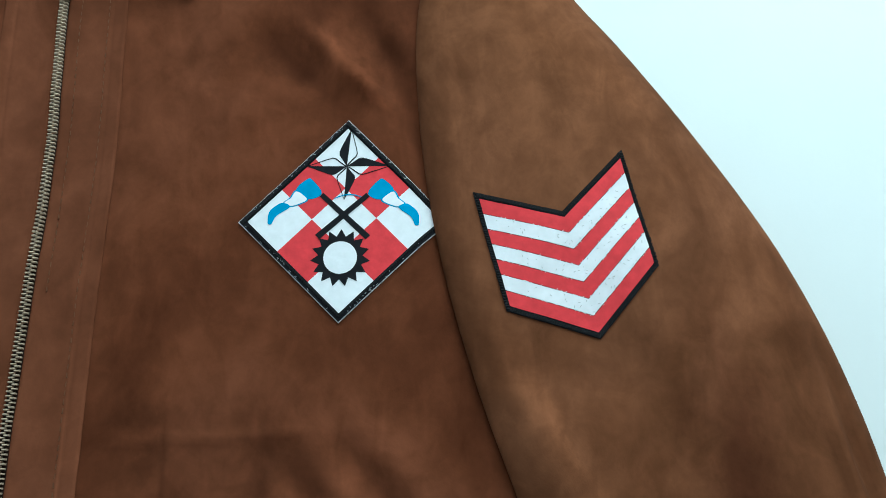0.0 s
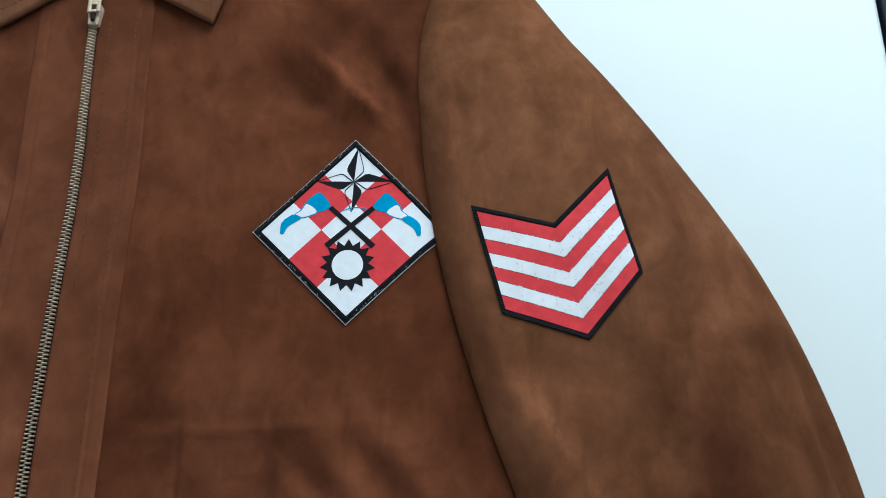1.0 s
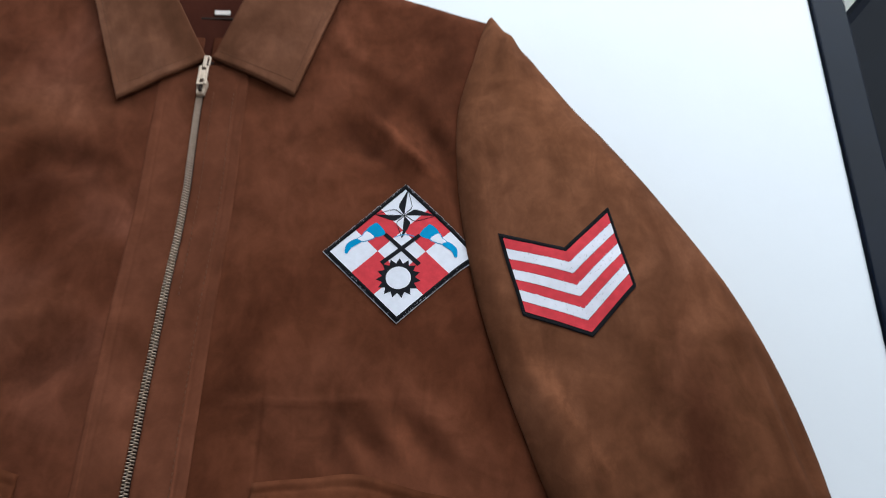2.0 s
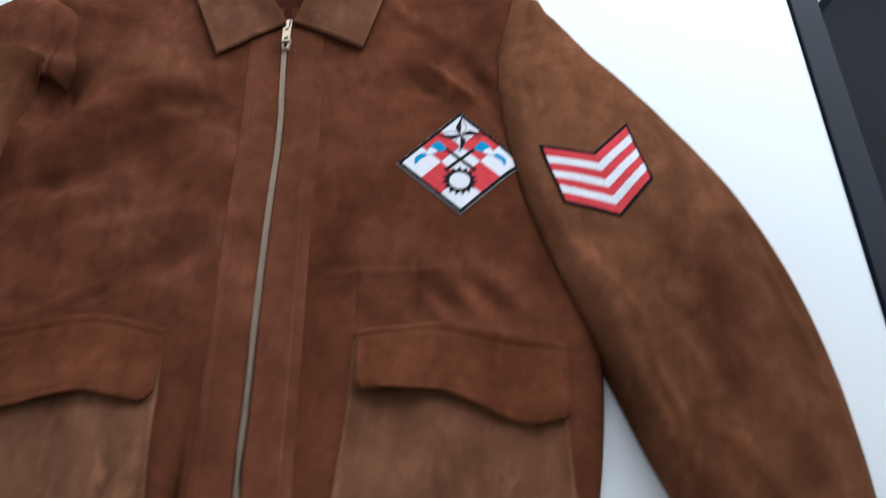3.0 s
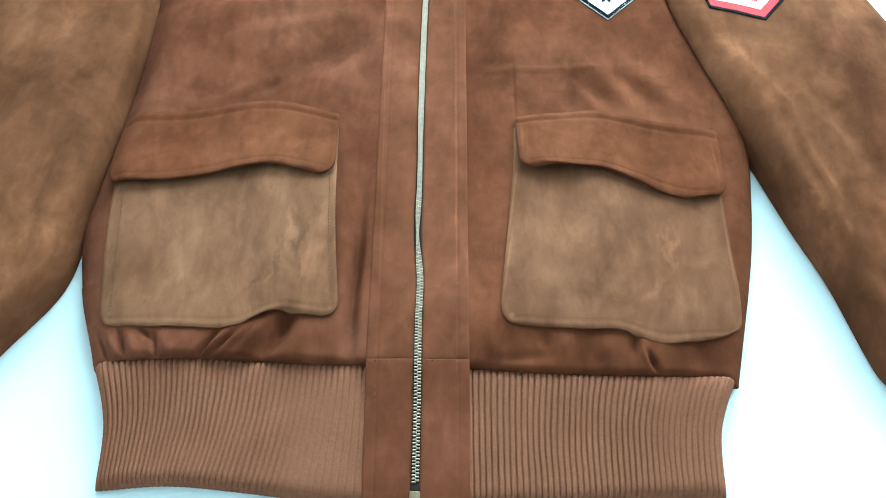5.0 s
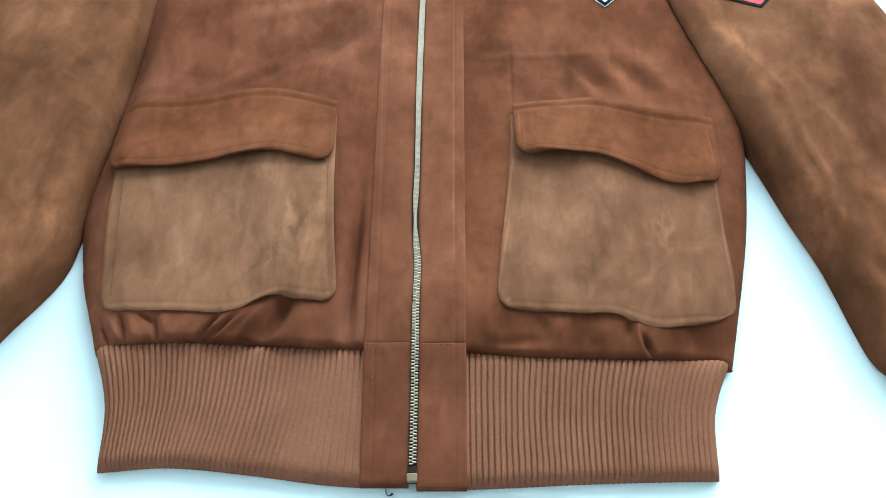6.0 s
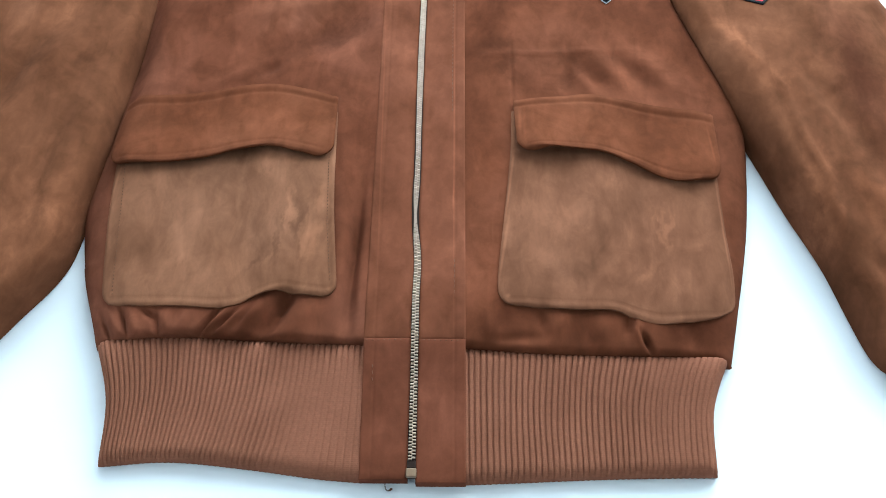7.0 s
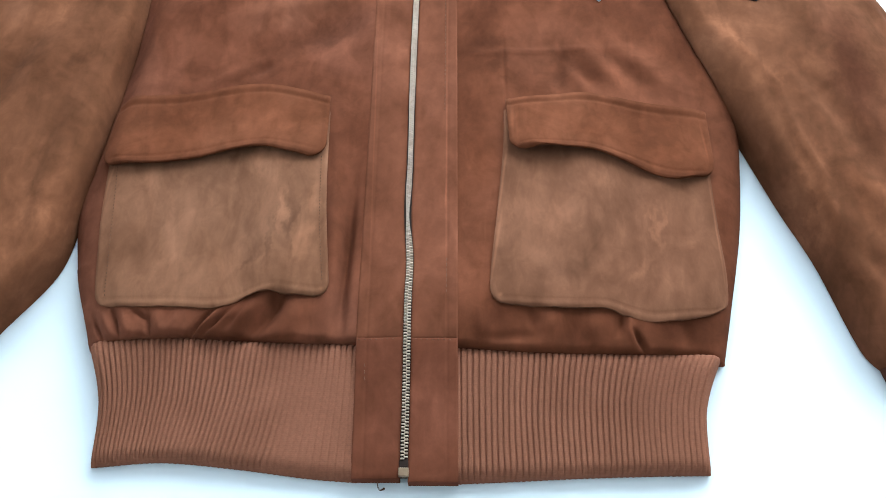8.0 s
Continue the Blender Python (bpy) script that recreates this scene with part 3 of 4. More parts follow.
def tree_of(ob):
    return BVHTree.FromPolygons([v.co.copy() for v in ob.data.vertices], [tuple(p.vertices) for p in ob.data.polygons])


def draper(ob, fall):
    tree = tree_of(ob)

    def drape(x, y):
        hit = tree.ray_cast(Vector((x, y, 0.3)), Vector((0, 0, -1)))[0]
        return hit.z if hit else fall(x, y)
    return drape


on_right, on_left = draper(sleeve_right, body_z), draper(sleeve_left, body_z)


def rib_sheet(name, left, right, top, bottom, thick, ribs, label, lean, flat):
    """Rib-knit band between two side lines and two edge lines; real ribs run down it, leaning by lean(u) ribs."""
    nu, vs = ribs * 12 + 1, edged(26, 0.06, 6)
    nv = len(vs)
    tops, unders = [], []
    for v in vs:
        xl, xr = curve1(left, v), curve1(right, v)
        for i in range(nu):
            u = i / (nu - 1)
            x = xl + u * (xr - xl)
            y = curve1(top, u) * (1 - v) + curve1(bottom, u) * v
            y += 0.00012 * math.sin(u * ribs * 2 * math.pi) * smooth(0.9, 1.0, v)
            phase = u * ribs + lean(u) * v + 0.18 * noise.noise((u * 9, v * 2.5, ribs))
            gap = 0.5 - abs(phase % 1.0 - 0.5)
            deep = 0.85 + 0.2 * noise.noise((math.floor(phase + 0.5) * 3.7, v * 1.6, 4.2))
            wave = 1 - math.exp(-(gap / 0.14) ** 2)
            depth = 0.0017 * flat(u, v) * deep
            side = (u if abs(xl) > abs(xr) else 1 - u) * abs(xr - xl)
            e = dome(side, 0.010) * dome((1 - v) * 0.09, 0.0085)
            z = 0.003 + curve1(thick, v) * e + depth * (wave - 1 - 0.5 * (0.5 - gap) ** 2) * (0.25 + 0.75 * e) + 0.0010 * fbm(x, y, 22, 5.5) * e
            z -= 0.0025 * (1 - dome(v * 0.09, 0.004))
            tops.append(np.array((x, y, max(z, 0.0015))))
            unders.append(np.array((x, y, 0.001)))
    return slab(name, tops, unders, nu, nv, M_KNIT, jacket, label)


BAND = [(0, 0.0180), (0.10, 0.0195), (0.4, 0.0160), (0.8, 0.0110), (1, 0.0090)]
rib_sheet("waistband", [(0, -0.231), (0.3, -0.221), (0.55, -0.216), (1, -0.2145)], [(0, -0.0315), (1, -0.032)],
          [(0, 0.0945), (0.1, 0.0980), (0.35, 0.1000), (0.6, 0.0970), (1, 0.0945)], [(0, 0.009), (0.26, 0.0125), (0.55, 0.008), (0.83, 0.0015), (1, -0.001)],
          BAND, 47, "reddish brown rib-knit waistband", lambda u: 5.0 * math.sin(math.pi * u) ** 0.8, lambda u, v: 1 - 0.7 * smooth(0.60, 0.78, u) * smooth(0.02, 0.3, v))
rib_sheet("waistband", [(0, 0.0365), (1, 0.037)], [(0, 0.2275), (0.25, 0.218), (0.5, 0.212), (1, 0.2095)],
          [(0, 0.0925), (0.25, 0.0890), (0.5, 0.0870), (0.8, 0.0860), (1, 0.0848)], [(0, -0.002), (0.2, -0.0005), (0.5, 0.002), (0.8, 0.0035), (1, 0.004)],
          BAND, 44, "reddish brown rib-knit waistband", lambda u: -0.6 * math.sin(math.pi * u), lambda u, v: 1 - 0.45 * smooth(0.62, 0.8, u))


def cuff(ax, ay, bx, by, cx, cy, dx, dy):
    """A narrow rib-knit cuff from the line a-b (sleeve) to c-d (end)."""
    nu, nv, ribs = 16 * 6 + 1, 14, 16
    tops, unders = [], []
    for j in range(nv):
        v = j / (nv - 1)
        for i in range(nu):
            u = i / (nu - 1)
            x = (ax + u * (bx - ax)) * (1 - v) + (cx + u * (dx - cx)) * v
            y = (ay + u * (by - ay)) * (1 - v) + (cy + u * (dy - cy)) * v
            e = dome(min(u, 1 - u) * 0.09, 0.014) * dome((1 - v) * 0.08, 0.006)
            z = 0.003 + 0.012 * e * (1 - 0.2 * v) + 0.0020 * (abs(math.sin(math.pi * u * ribs)) - 0.5) * e
            tops.append(np.array((x, y, max(z, 0.002))))
            unders.append(np.array((x, y, 0.001)))
    slab("cuff", tops, unders, nu, nv, M_CUFF, jacket, "dark brown rib-knit cuff")


cuff(0.337, 0.100, 0.436, 0.108, 0.357, 0.012, 0.424, 0.020)
cuff(-0.336, 0.092, -0.456, 0.114, -0.352, 0.006, -0.438, 0.022)


# ---- plackets and zip ----
def bow(y):
    return 0.0022 * math.exp(-((y - 0.515) / 0.06) ** 2)


def zip_x(y):
    return 0.002 + bow(y) - 0.0014 * math.exp(-((y - 0.20) / 0.03) ** 2) + 0.0010 * math.exp(-((y - 0.155) / 0.02) ** 2) + 0.0008 * math.sin(y * 16)


def strip_z(x, y):
    return body_z(x, y) + (0.0010 if x < 0 else 0.0014)


def placket(xa, xb, y0, y1, inner, label, mat=M_PLACKET):
    us, vs = edged(34, 0.08, 3), edged(max(30, int((y1 - y0) * 310)), 0.004, 2)
    top, under = [], []
    for v in vs:
        y = y0 + v * (y1 - y0)
        gap = zip_x(y)
        for u in us:
            a, b = (gap + 0.0028, xb + bow(y)) if inner == "a" else (xa + bow(y), gap - 0.0028)
            x = a + u * (b - a)
            e = dome(min(u, 1 - u) * abs(b - a), 0.0012) * dome(min(v, 1 - v) * 0.64, 0.003)
            rim = (1 - u if inner == "a" else u) * abs(b - a)
            z = strip_z(x, y) - 0.0008 * (1 - e) + 0.0004 * fbm(x, y, 60, 4.4) - 0.00035 * math.exp(-((rim - 0.0078) / 0.0009) ** 2)
            top.append(np.array((x, y, max(z, 0.003))))
            under.append(np.array((x, y, max(z - 0.012, 0.0012))))
    slab("placket", top, under, len(us), len(vs), mat, jacket, label, True)


placket(-0.0335, 0, 0.0938, 0.652, "b", "smooth brown suede strip beside the zip")
placket(0, 0.0388, 0.0932, 0.652, "a", "smooth brown suede strip beside the zip")
placket(-0.0335, 0, -0.001, 0.0946, "b", "darker suede end of the zip strip", M_TAB)
placket(0, 0.0388, -0.003, 0.0940, "a", "darker suede end of the zip strip", M_TAB)


def boxes(name, items, mat, parent, label="", kind="stuff", tilt=0.0):
    """Many small bevelled bars: centre, along, half length, half width, half height."""
    vs, fs = [], []
    for (cx, cy, cz), ang, hl, hw, hh in items:
        c, s = math.cos(ang), math.sin(ang)
        o = len(vs)
        for zz, k in ((-hh, 1.0), (hh * 0.3, 1.0), (hh, 0.62)):
            for a, b in ((-1, -1), (1, -1), (1, 1), (-1, 1)):
                lx, ly = a * hl * (1 if k == 1 else 0.85), b * hw * k
                vs.append((cx + lx * c - ly * s, cy + lx * s + ly * c, cz + zz - (tilt * ly if zz > 0 else 0)))
        for q in (0, 4):
            fs += [(o + q + i, o + q + (i + 1) % 4, o + q + 4 + (i + 1) % 4, o + q + 4 + i) for i in range(4)]
        fs.append((o + 8, o + 9, o + 10, o + 11))
        fs.append((o + 3, o + 2, o + 1, o))
    ob = link(name, vs, fs, mat, parent, label, smooth=False)
    return tagged(ob, kind=kind)


def zipper():
    us, n = (-0.0062, -0.003, 0.003, 0.0062), 220
    top, under = [], []
    for j in range(n):
        y = 0.001 + j / (n - 1) * 0.655
        for u in us:
            z = body_z(0.002, y) + 0.0002
            top.append(np.array((zip_x(y) + u, y, z)))
            under.append(np.array((zip_x(y) + u, y, max(z - 0.006, 0.0012))))
    slab("zip_tape", top, under, 4, n, M_TAPE, jacket, "dark zip tape")
    for side in (-1, 1):
        items, y = [], 0.012
        while y < 0.632:
            yy = y + (0.00115 if side > 0 else 0)
            narrow = 1 - 0.5 * math.exp(-((yy - 0.195) / 0.016) ** 2) - 0.22 * math.exp(-((yy - 0.26) / 0.05) ** 2)
            z = body_z(0.002, yy) + 0.0019
            items.append(((zip_x(yy) + side * 0.00112 * narrow, yy, z), 0.0, 0.00135 * narrow, 0.00044, 0.0011))
            y += 0.0023
        boxes("zip_teeth", items, M_METAL, jacket, "row of silvery metal zip teeth", tilt=0.07)
    z = body_z(0.002, 0.008)
    part("zip_stop", box_bm(zip_x(0) - 0.0036, zip_x(0) + 0.0036, 0.000, 0.006, z - 0.001, z + 0.0030, 0.0008), M_BRASS, jacket, "dull brown end box")
    part("zip_stop", box_bm(zip_x(0) - 0.0030, zip_x(0) + 0.0030, 0.0062, 0.0115, z - 0.001, z + 0.0022, 0.0006), M_TAPE, jacket, "dull retaining pin")
    # slider with its pull tab lying up towards the collar
    zz = body_z(0.002, 0.625) + 0.002
    bm = bmesh.new()
    rows = ((0.616, 0.0034), (0.622, 0.0040), (0.628, 0.0048), (0.6315, 0.0040))
    for h in (0.0, 0.0040):
        for y, w in rows:
            for sx in (-1, 1):
                bm.verts.new((0.003 + sx * w * (1 if h == 0 else 0.86), y, zz + h))
    bm.verts.ensure_lookup_table()
    V = bm.verts
    for r in range(3):
        bm.faces.new((V[8 + 2 * r], V[9 + 2 * r], V[11 + 2 * r], V[10 + 2 * r]))
        bm.faces.new((V[1 + 2 * r], V[0 + 2 * r], V[2 + 2 * r], V[3 + 2 * r]))
        bm.faces.new((V[2 * r], V[8 + 2 * r], V[10 + 2 * r], V[2 + 2 * r]))
        bm.faces.new((V[1 + 2 * r], V[3 + 2 * r], V[11 + 2 * r], V[9 + 2 * r]))
    bm.faces.new((V[0], V[1], V[9], V[8]))
    bm.faces.new((V[6], V[14], V[15], V[7]))
    bmesh.ops.bevel(bm, geom=list(bm.edges), offset=0.0005, segments=2, affect="EDGES")
    slider = part("zip_slider", bm, M_METAL, jacket, "silvery zip slider")
    part("bridge", box_bm(0.0016, 0.0044, 0.618, 0.6275, zz + 0.0035, zz + 0.0062, 0.0008), M_TAPE, slider, "dark slot of the slider")
    # pull tab: a plate with two holes and a narrow tongue
    tab = bmesh.new()
    for a in ((-0.0006, 0.0016, 0.6235, 0.6435), (0.0050, 0.0072, 0.6240, 0.6435), (0.0016, 0.0050, 0.6235, 0.6258), (0.0016, 0.0050, 0.6292, 0.6390), (0.0018, 0.0048, 0.6415, 0.6545), (0.0062, 0.0076, 0.6435, 0.6535), (0.0048, 0.0062, 0.6525, 0.6545)):
        box_bm(a[0], a[1], a[2], a[3], zz + 0.0052, zz + 0.0068, 0.0004, 1, tab)
    part("pull_tab", tab, M_METAL, slider, "slotted silvery pull tab")


zipper()


# ---- pockets ----
def pocket_panel(name, xl, xr, top, bot, radius, lift, mat, parent, label="", base=None, tall=0.12, wob=9.0, ridge=0.0):
    """A stitched-on suede panel with rounded lower corners; lift(u, v) is its height over what it lies on."""
    base = base or body_z
    us, vs = edged(48, 0.03, 4), edged(56, 0.05, 6)
    tops, unders = [], []
    for v in vs:
        d = (1 - v) * tall
        inset = radius - math.sqrt(max(radius**2 - (radius - d) ** 2, 0)) if d < radius else 0.0
        a, b = curve1(xl, v) + inset, curve1(xr, v) - inset
        for u in us:
            x = a + u * (b - a)
            y = curve1(top, u) * (1 - v) + curve1(bot, u) * v
            e = dome(min(u, 1 - u) * (b - a), 0.0010) * dome(min(v + 0.01, 1 - v) * tall, 0.0010)
            edge = min(u * (b - a), (1 - u) * (b - a), (1 - v) * tall)
            seam = -0.00034 * math.exp(-((edge - 0.0050) / 0.0009) ** 2) + 0.00010 * math.exp(-((edge - 0.0024) / 0.0016) ** 2)
            seam += ridge * (math.exp(-((v * tall - 0.0032) / 0.0022) ** 2) - 0.8 * math.exp(-((v * tall - 0.0078) / 0.0016) ** 2))
            g = base(x, y)
            z = g + lift(u, v) * (0.75 + 0.25 * smooth(0.0, 0.10, min(u, 1 - u))) - 0.0007 * (1 - e) + seam + 0.0005 * fbm(x, y, 50, wob)
            tops.append(np.array((x, y, z)))
            unders.append(np.array((x, y, z - 0.0016)))
    return slab(name, tops, unders, len(us), len(vs), mat, parent, label, True)


def bag_lift_left(u, v):
    wave = 0.004 * math.exp(-((u - 0.78) / 0.16) ** 2) * (0.3 + 0.7 * v) - 0.003 * math.exp(-((u - 0.62) / 0.07) ** 2) * v
    return 0.0014 + (0.0010 + wave * 0.7) * smooth(0.0, 0.25, v) + 0.002 * math.sin(math.pi * u) * math.sin(math.pi * min(v * 1.1, 1))


def bag_lift_right(u, v):
    wave = 0.003 * math.exp(-((u - 0.35) / 0.2) ** 2) * (0.3 + 0.7 * v) - 0.003 * math.exp(-((u - 0.62) / 0.08) ** 2) * v
    return 0.0014 + (0.0010 + wave * 0.7) * smooth(0.0, 0.25, v) + 0.002 * math.sin(math.pi * u) * math.sin(math.pi * min(v * 1.1, 1))


def flap_lift_left(u, v):
    return 0.0045 + 0.0055 * smooth(0.0, 1.0, v) + 0.003 * v * math.exp(-((u - 0.7) / 0.2) ** 2)


def flap_lift_right(u, v):
    return 0.0045 + 0.0055 * smooth(0.0, 1.0, v) + 0.006 * v * math.exp(-((u - 0.12) / 0.2) ** 2) - 0.002 * v * math.exp(-((u - 0.75) / 0.2) ** 2)


bag_l = pocket_panel("pocket", [(0, -0.243), (0.5, -0.2385), (1, -0.2275)], [(0, -0.066), (0.5, -0.0625), (1, -0.0545)],
                     [(0, 0.298), (0.5, 0.300), (1, 0.298)], [(0, 0.1200), (0.15, 0.1180), (0.31, 0.1180), (0.5, 0.1170), (0.6, 0.1200), (0.68, 0.1260), (0.78, 0.1305), (0.9, 0.1275), (1, 0.1260)],
                     0.011, bag_lift_left, M_BAG_L, jacket, "tan suede patch pocket", None, 0.155, 12.5)
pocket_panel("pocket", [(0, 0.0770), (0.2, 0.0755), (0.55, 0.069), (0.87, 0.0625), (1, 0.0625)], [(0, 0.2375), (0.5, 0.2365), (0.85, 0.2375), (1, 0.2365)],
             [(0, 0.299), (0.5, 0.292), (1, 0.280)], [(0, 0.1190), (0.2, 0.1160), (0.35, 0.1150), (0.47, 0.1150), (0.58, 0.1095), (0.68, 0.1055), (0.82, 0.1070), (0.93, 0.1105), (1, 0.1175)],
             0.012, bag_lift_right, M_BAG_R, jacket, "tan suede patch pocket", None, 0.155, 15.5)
pocket_panel("pocket_flap", [(0, -0.246), (0.6, -0.2475), (1, -0.2465)], [(0, -0.0665), (1, -0.0655)],
             [(0, 0.313), (0.3, 0.3145), (0.6, 0.325), (0.72, 0.325), (0.85, 0.320), (1, 0.312)], [(0, 0.2430), (0.15, 0.2415), (0.4, 0.2455), (0.6, 0.2535), (0.75, 0.2565), (0.88, 0.2520), (1, 0.2485)],
             0.013, flap_lift_left, M_FLAP, jacket, "reddish brown suede pocket flap", body_z, 0.062, 2.5, 0.00055)
pocket_panel("pocket_flap", [(0, 0.0785), (1, 0.0805)], [(0, 0.241), (1, 0.2395)],
             [(0, 0.308), (0.2, 0.3105), (0.4, 0.3135), (0.65, 0.303), (1, 0.2935)], [(0, 0.2535), (0.2, 0.2525), (0.38, 0.2520), (0.55, 0.2425), (0.72, 0.2300), (0.86, 0.2250), (1, 0.2285)],
             0.012, flap_lift_right, M_FLAP, jacket, "reddish brown suede pocket flap", body_z, 0.062, 6.5, 0.00055)


def stitch_row(pts, height, pitch=0.0030, length=0.0013):
    """Stitches along a line of places; height(x, y) is the surface."""
    out, carry = [], 0.0
    for (ax, ay), (bx, by) in zip(pts, pts[1:]):
        d = math.hypot(bx - ax, by - ay)
        ang = math.atan2(by - ay, bx - ax)
        s = carry
        while s < d:
            x, y = ax + (bx - ax) * s / d, ay + (by - ay) * s / d
            out.append(((x, y, height(x, y) + 0.0001), ang + random.uniform(-0.12, 0.12), length / 2, 0.00024, 0.00030))
            s += pitch
        carry = s - d
    return out


bag_top_l = draper(bag_l, body_z)
rows_l = stitch_row([(-0.232, 0.245), (-0.226, 0.19), (-0.2195, 0.128)], bag_top_l) + stitch_row([(-0.0695, 0.25), (-0.0665, 0.19), (-0.0605, 0.139)], bag_top_l)
boxes("stitching", rows_l, M_THREAD_POCKET, bag_l, "brown stitching")
rows = []
for x, ya, yb in ((-0.0265, 0.066, 0.092), (0.0125, 0.44, 0.63), (0.0285, 0.30, 0.63), (0.0305, 0.13, 0.17)):
    rows += stitch_row([(x + bow(ya + 0.01 * k), ya + 0.01 * k) for k in range(int((yb - ya) / 0.01))], strip_z, 0.0045, 0.0026)
rows += stitch_row([(-0.031, 0.093), (-0.006, 0.0935)], strip_z, 0.004, 0.0011) + stitch_row([(0.009, 0.093), (0.036, 0.0925)], strip_z, 0.004, 0.0011)
boxes("stitching", rows, M_THREAD, jacket, "tan stitching beside the zip")


# ---- collar ----
def collar_leaf(a, b, c, d, label):
    """a: at the neck, b: the point, c: outer top, d: inner top."""
    us, vs = edged(30, 0.03, 4), edged(30, 0.03, 4)
    tops, unders = [], []
    for v in vs:
        for u in us:
            lo = (a[0] + (b[0] - a[0]) * u, a[1] + (b[1] - a[1]) * u + 0.0012 * math.sin(math.pi * u))
            hi = (d[0] + (c[0] - d[0]) * u, d[1] + (c[1] - d[1]) * u)
            x, y = lo[0] + (hi[0] - lo[0]) * v, lo[1] + (hi[1] - lo[1]) * v
            span = math.hypot(b[0] - a[0], b[1] - a[1])
            edge = min((1 - u) * span, v * 0.12)
            e = dome(edge, 0.0016) * dome(u * span, 0.003)
            g = body_z(x, min(y, 0.70))
            lift = 0.0065 + 0.010 * (1 - u) * smooth(0.0, 0.5, v) + 0.006 * v
            seam = -0.0012 * math.exp(-((edge - 0.007) / 0.0016) ** 2)
            z = g + lift - 0.0014 * (1 - e) + 0.5 * seam + 0.0006 * fbm(x, y, 40, 8.1)
            tops.append(np.array((x, y, z)))
            unders.append(np.array((x, y, z - 0.0030)))
    leaf = slab("collar_leaf", tops, unders, len(us), len(vs), M_COLLAR, jacket, label)
    h = draper(leaf, body_z)
    inset = lambda p, q, f: (p[0] + (q[0] - p[0]) * f, p[1] + (q[1] - p[1]) * f)
    mid = ((a[0] + c[0]) / 2, (a[1] + c[1]) / 2)
    p, q, r = (a[0] * 0.9 + b[0] * 0.1, a[1] * 0.9 + b[1] * 0.1 + 0.009), inset(b, mid, 0.13), inset(c, d, 0.11)
    boxes("stitching", stitch_row([p, q, r], h), M_THREAD, leaf, "tan stitching")


collar_leaf((0.007, 0.656), (0.0775, 0.617), (0.124, 0.785), (0.052, 0.772), "tan suede collar leaf")
collar_leaf((0.003, 0.655), (-0.0625, 0.611), (-0.122, 0.775), (-0.058, 0.770), "tan suede collar leaf")


def neck_lining():
    us, vs = edged(20, 0.05, 2), edged(16, 0.05, 2)
    tops, unders = [], []
    for v in vs:
        y = 0.648 + v * 0.135
        for u in us:
            x = 0.004 + (u - 0.5) * (0.03 + 0.13 * v)
            z = 0.0295 - 0.005 * v + 0.0006 * fbm(x, y, 40, 1.3)
            tops.append(np.array((x, y, z)))
            unders.append(np.array((x, y, 0.004)))
    slab("neck_lining", tops, unders, len(us), len(vs), M_LINING, jacket, "dark brown inside of the neck")
    part("neck_label", box_bm(-0.001, 0.0125, 0.7135, 0.7190, 0.0272, 0.0285, 0.0004, 1), M_LABEL, jacket, "small white woven label")
    part("hanger_loop", box_bm(-0.012, 0.025, 0.7085, 0.7115, 0.0262, 0.0278, 0.0006, 1), M_TAPE, jacket, "dark hanger loop")


neck_lining()


# ---- patches ----
def quad(p, q, r, s, u, v):
    """Place between p-q (v = 0) and s-r (v = 1)."""
    return tuple((p[i] * (1 - u) + q[i] * u) * (1 - v) + (s[i] * (1 - u) + r[i] * u) * v for i in (0, 1))


def drape_grid(name, rows, height, lift, mat, parent, label="", thick=0.0014):
    nv, nu = len(rows), len(rows[0])
    tops, unders = [], []
    for j, row in enumerate(rows):
        for i, (x, y) in enumerate(row):
            z = height(x, y) + lift
            tops.append(np.array((x, y, z)))
            unders.append(np.array((x, y, z - thick)))
    return slab(name, tops, unders, nu, nv, mat, parent, label, True)


CHEVRON = ((0.2365, 0.4865), (0.2830, 0.4735), (0.3175, 0.5090), (0.3305, 0.4425), (0.2980, 0.4050), (0.2515, 0.4205))


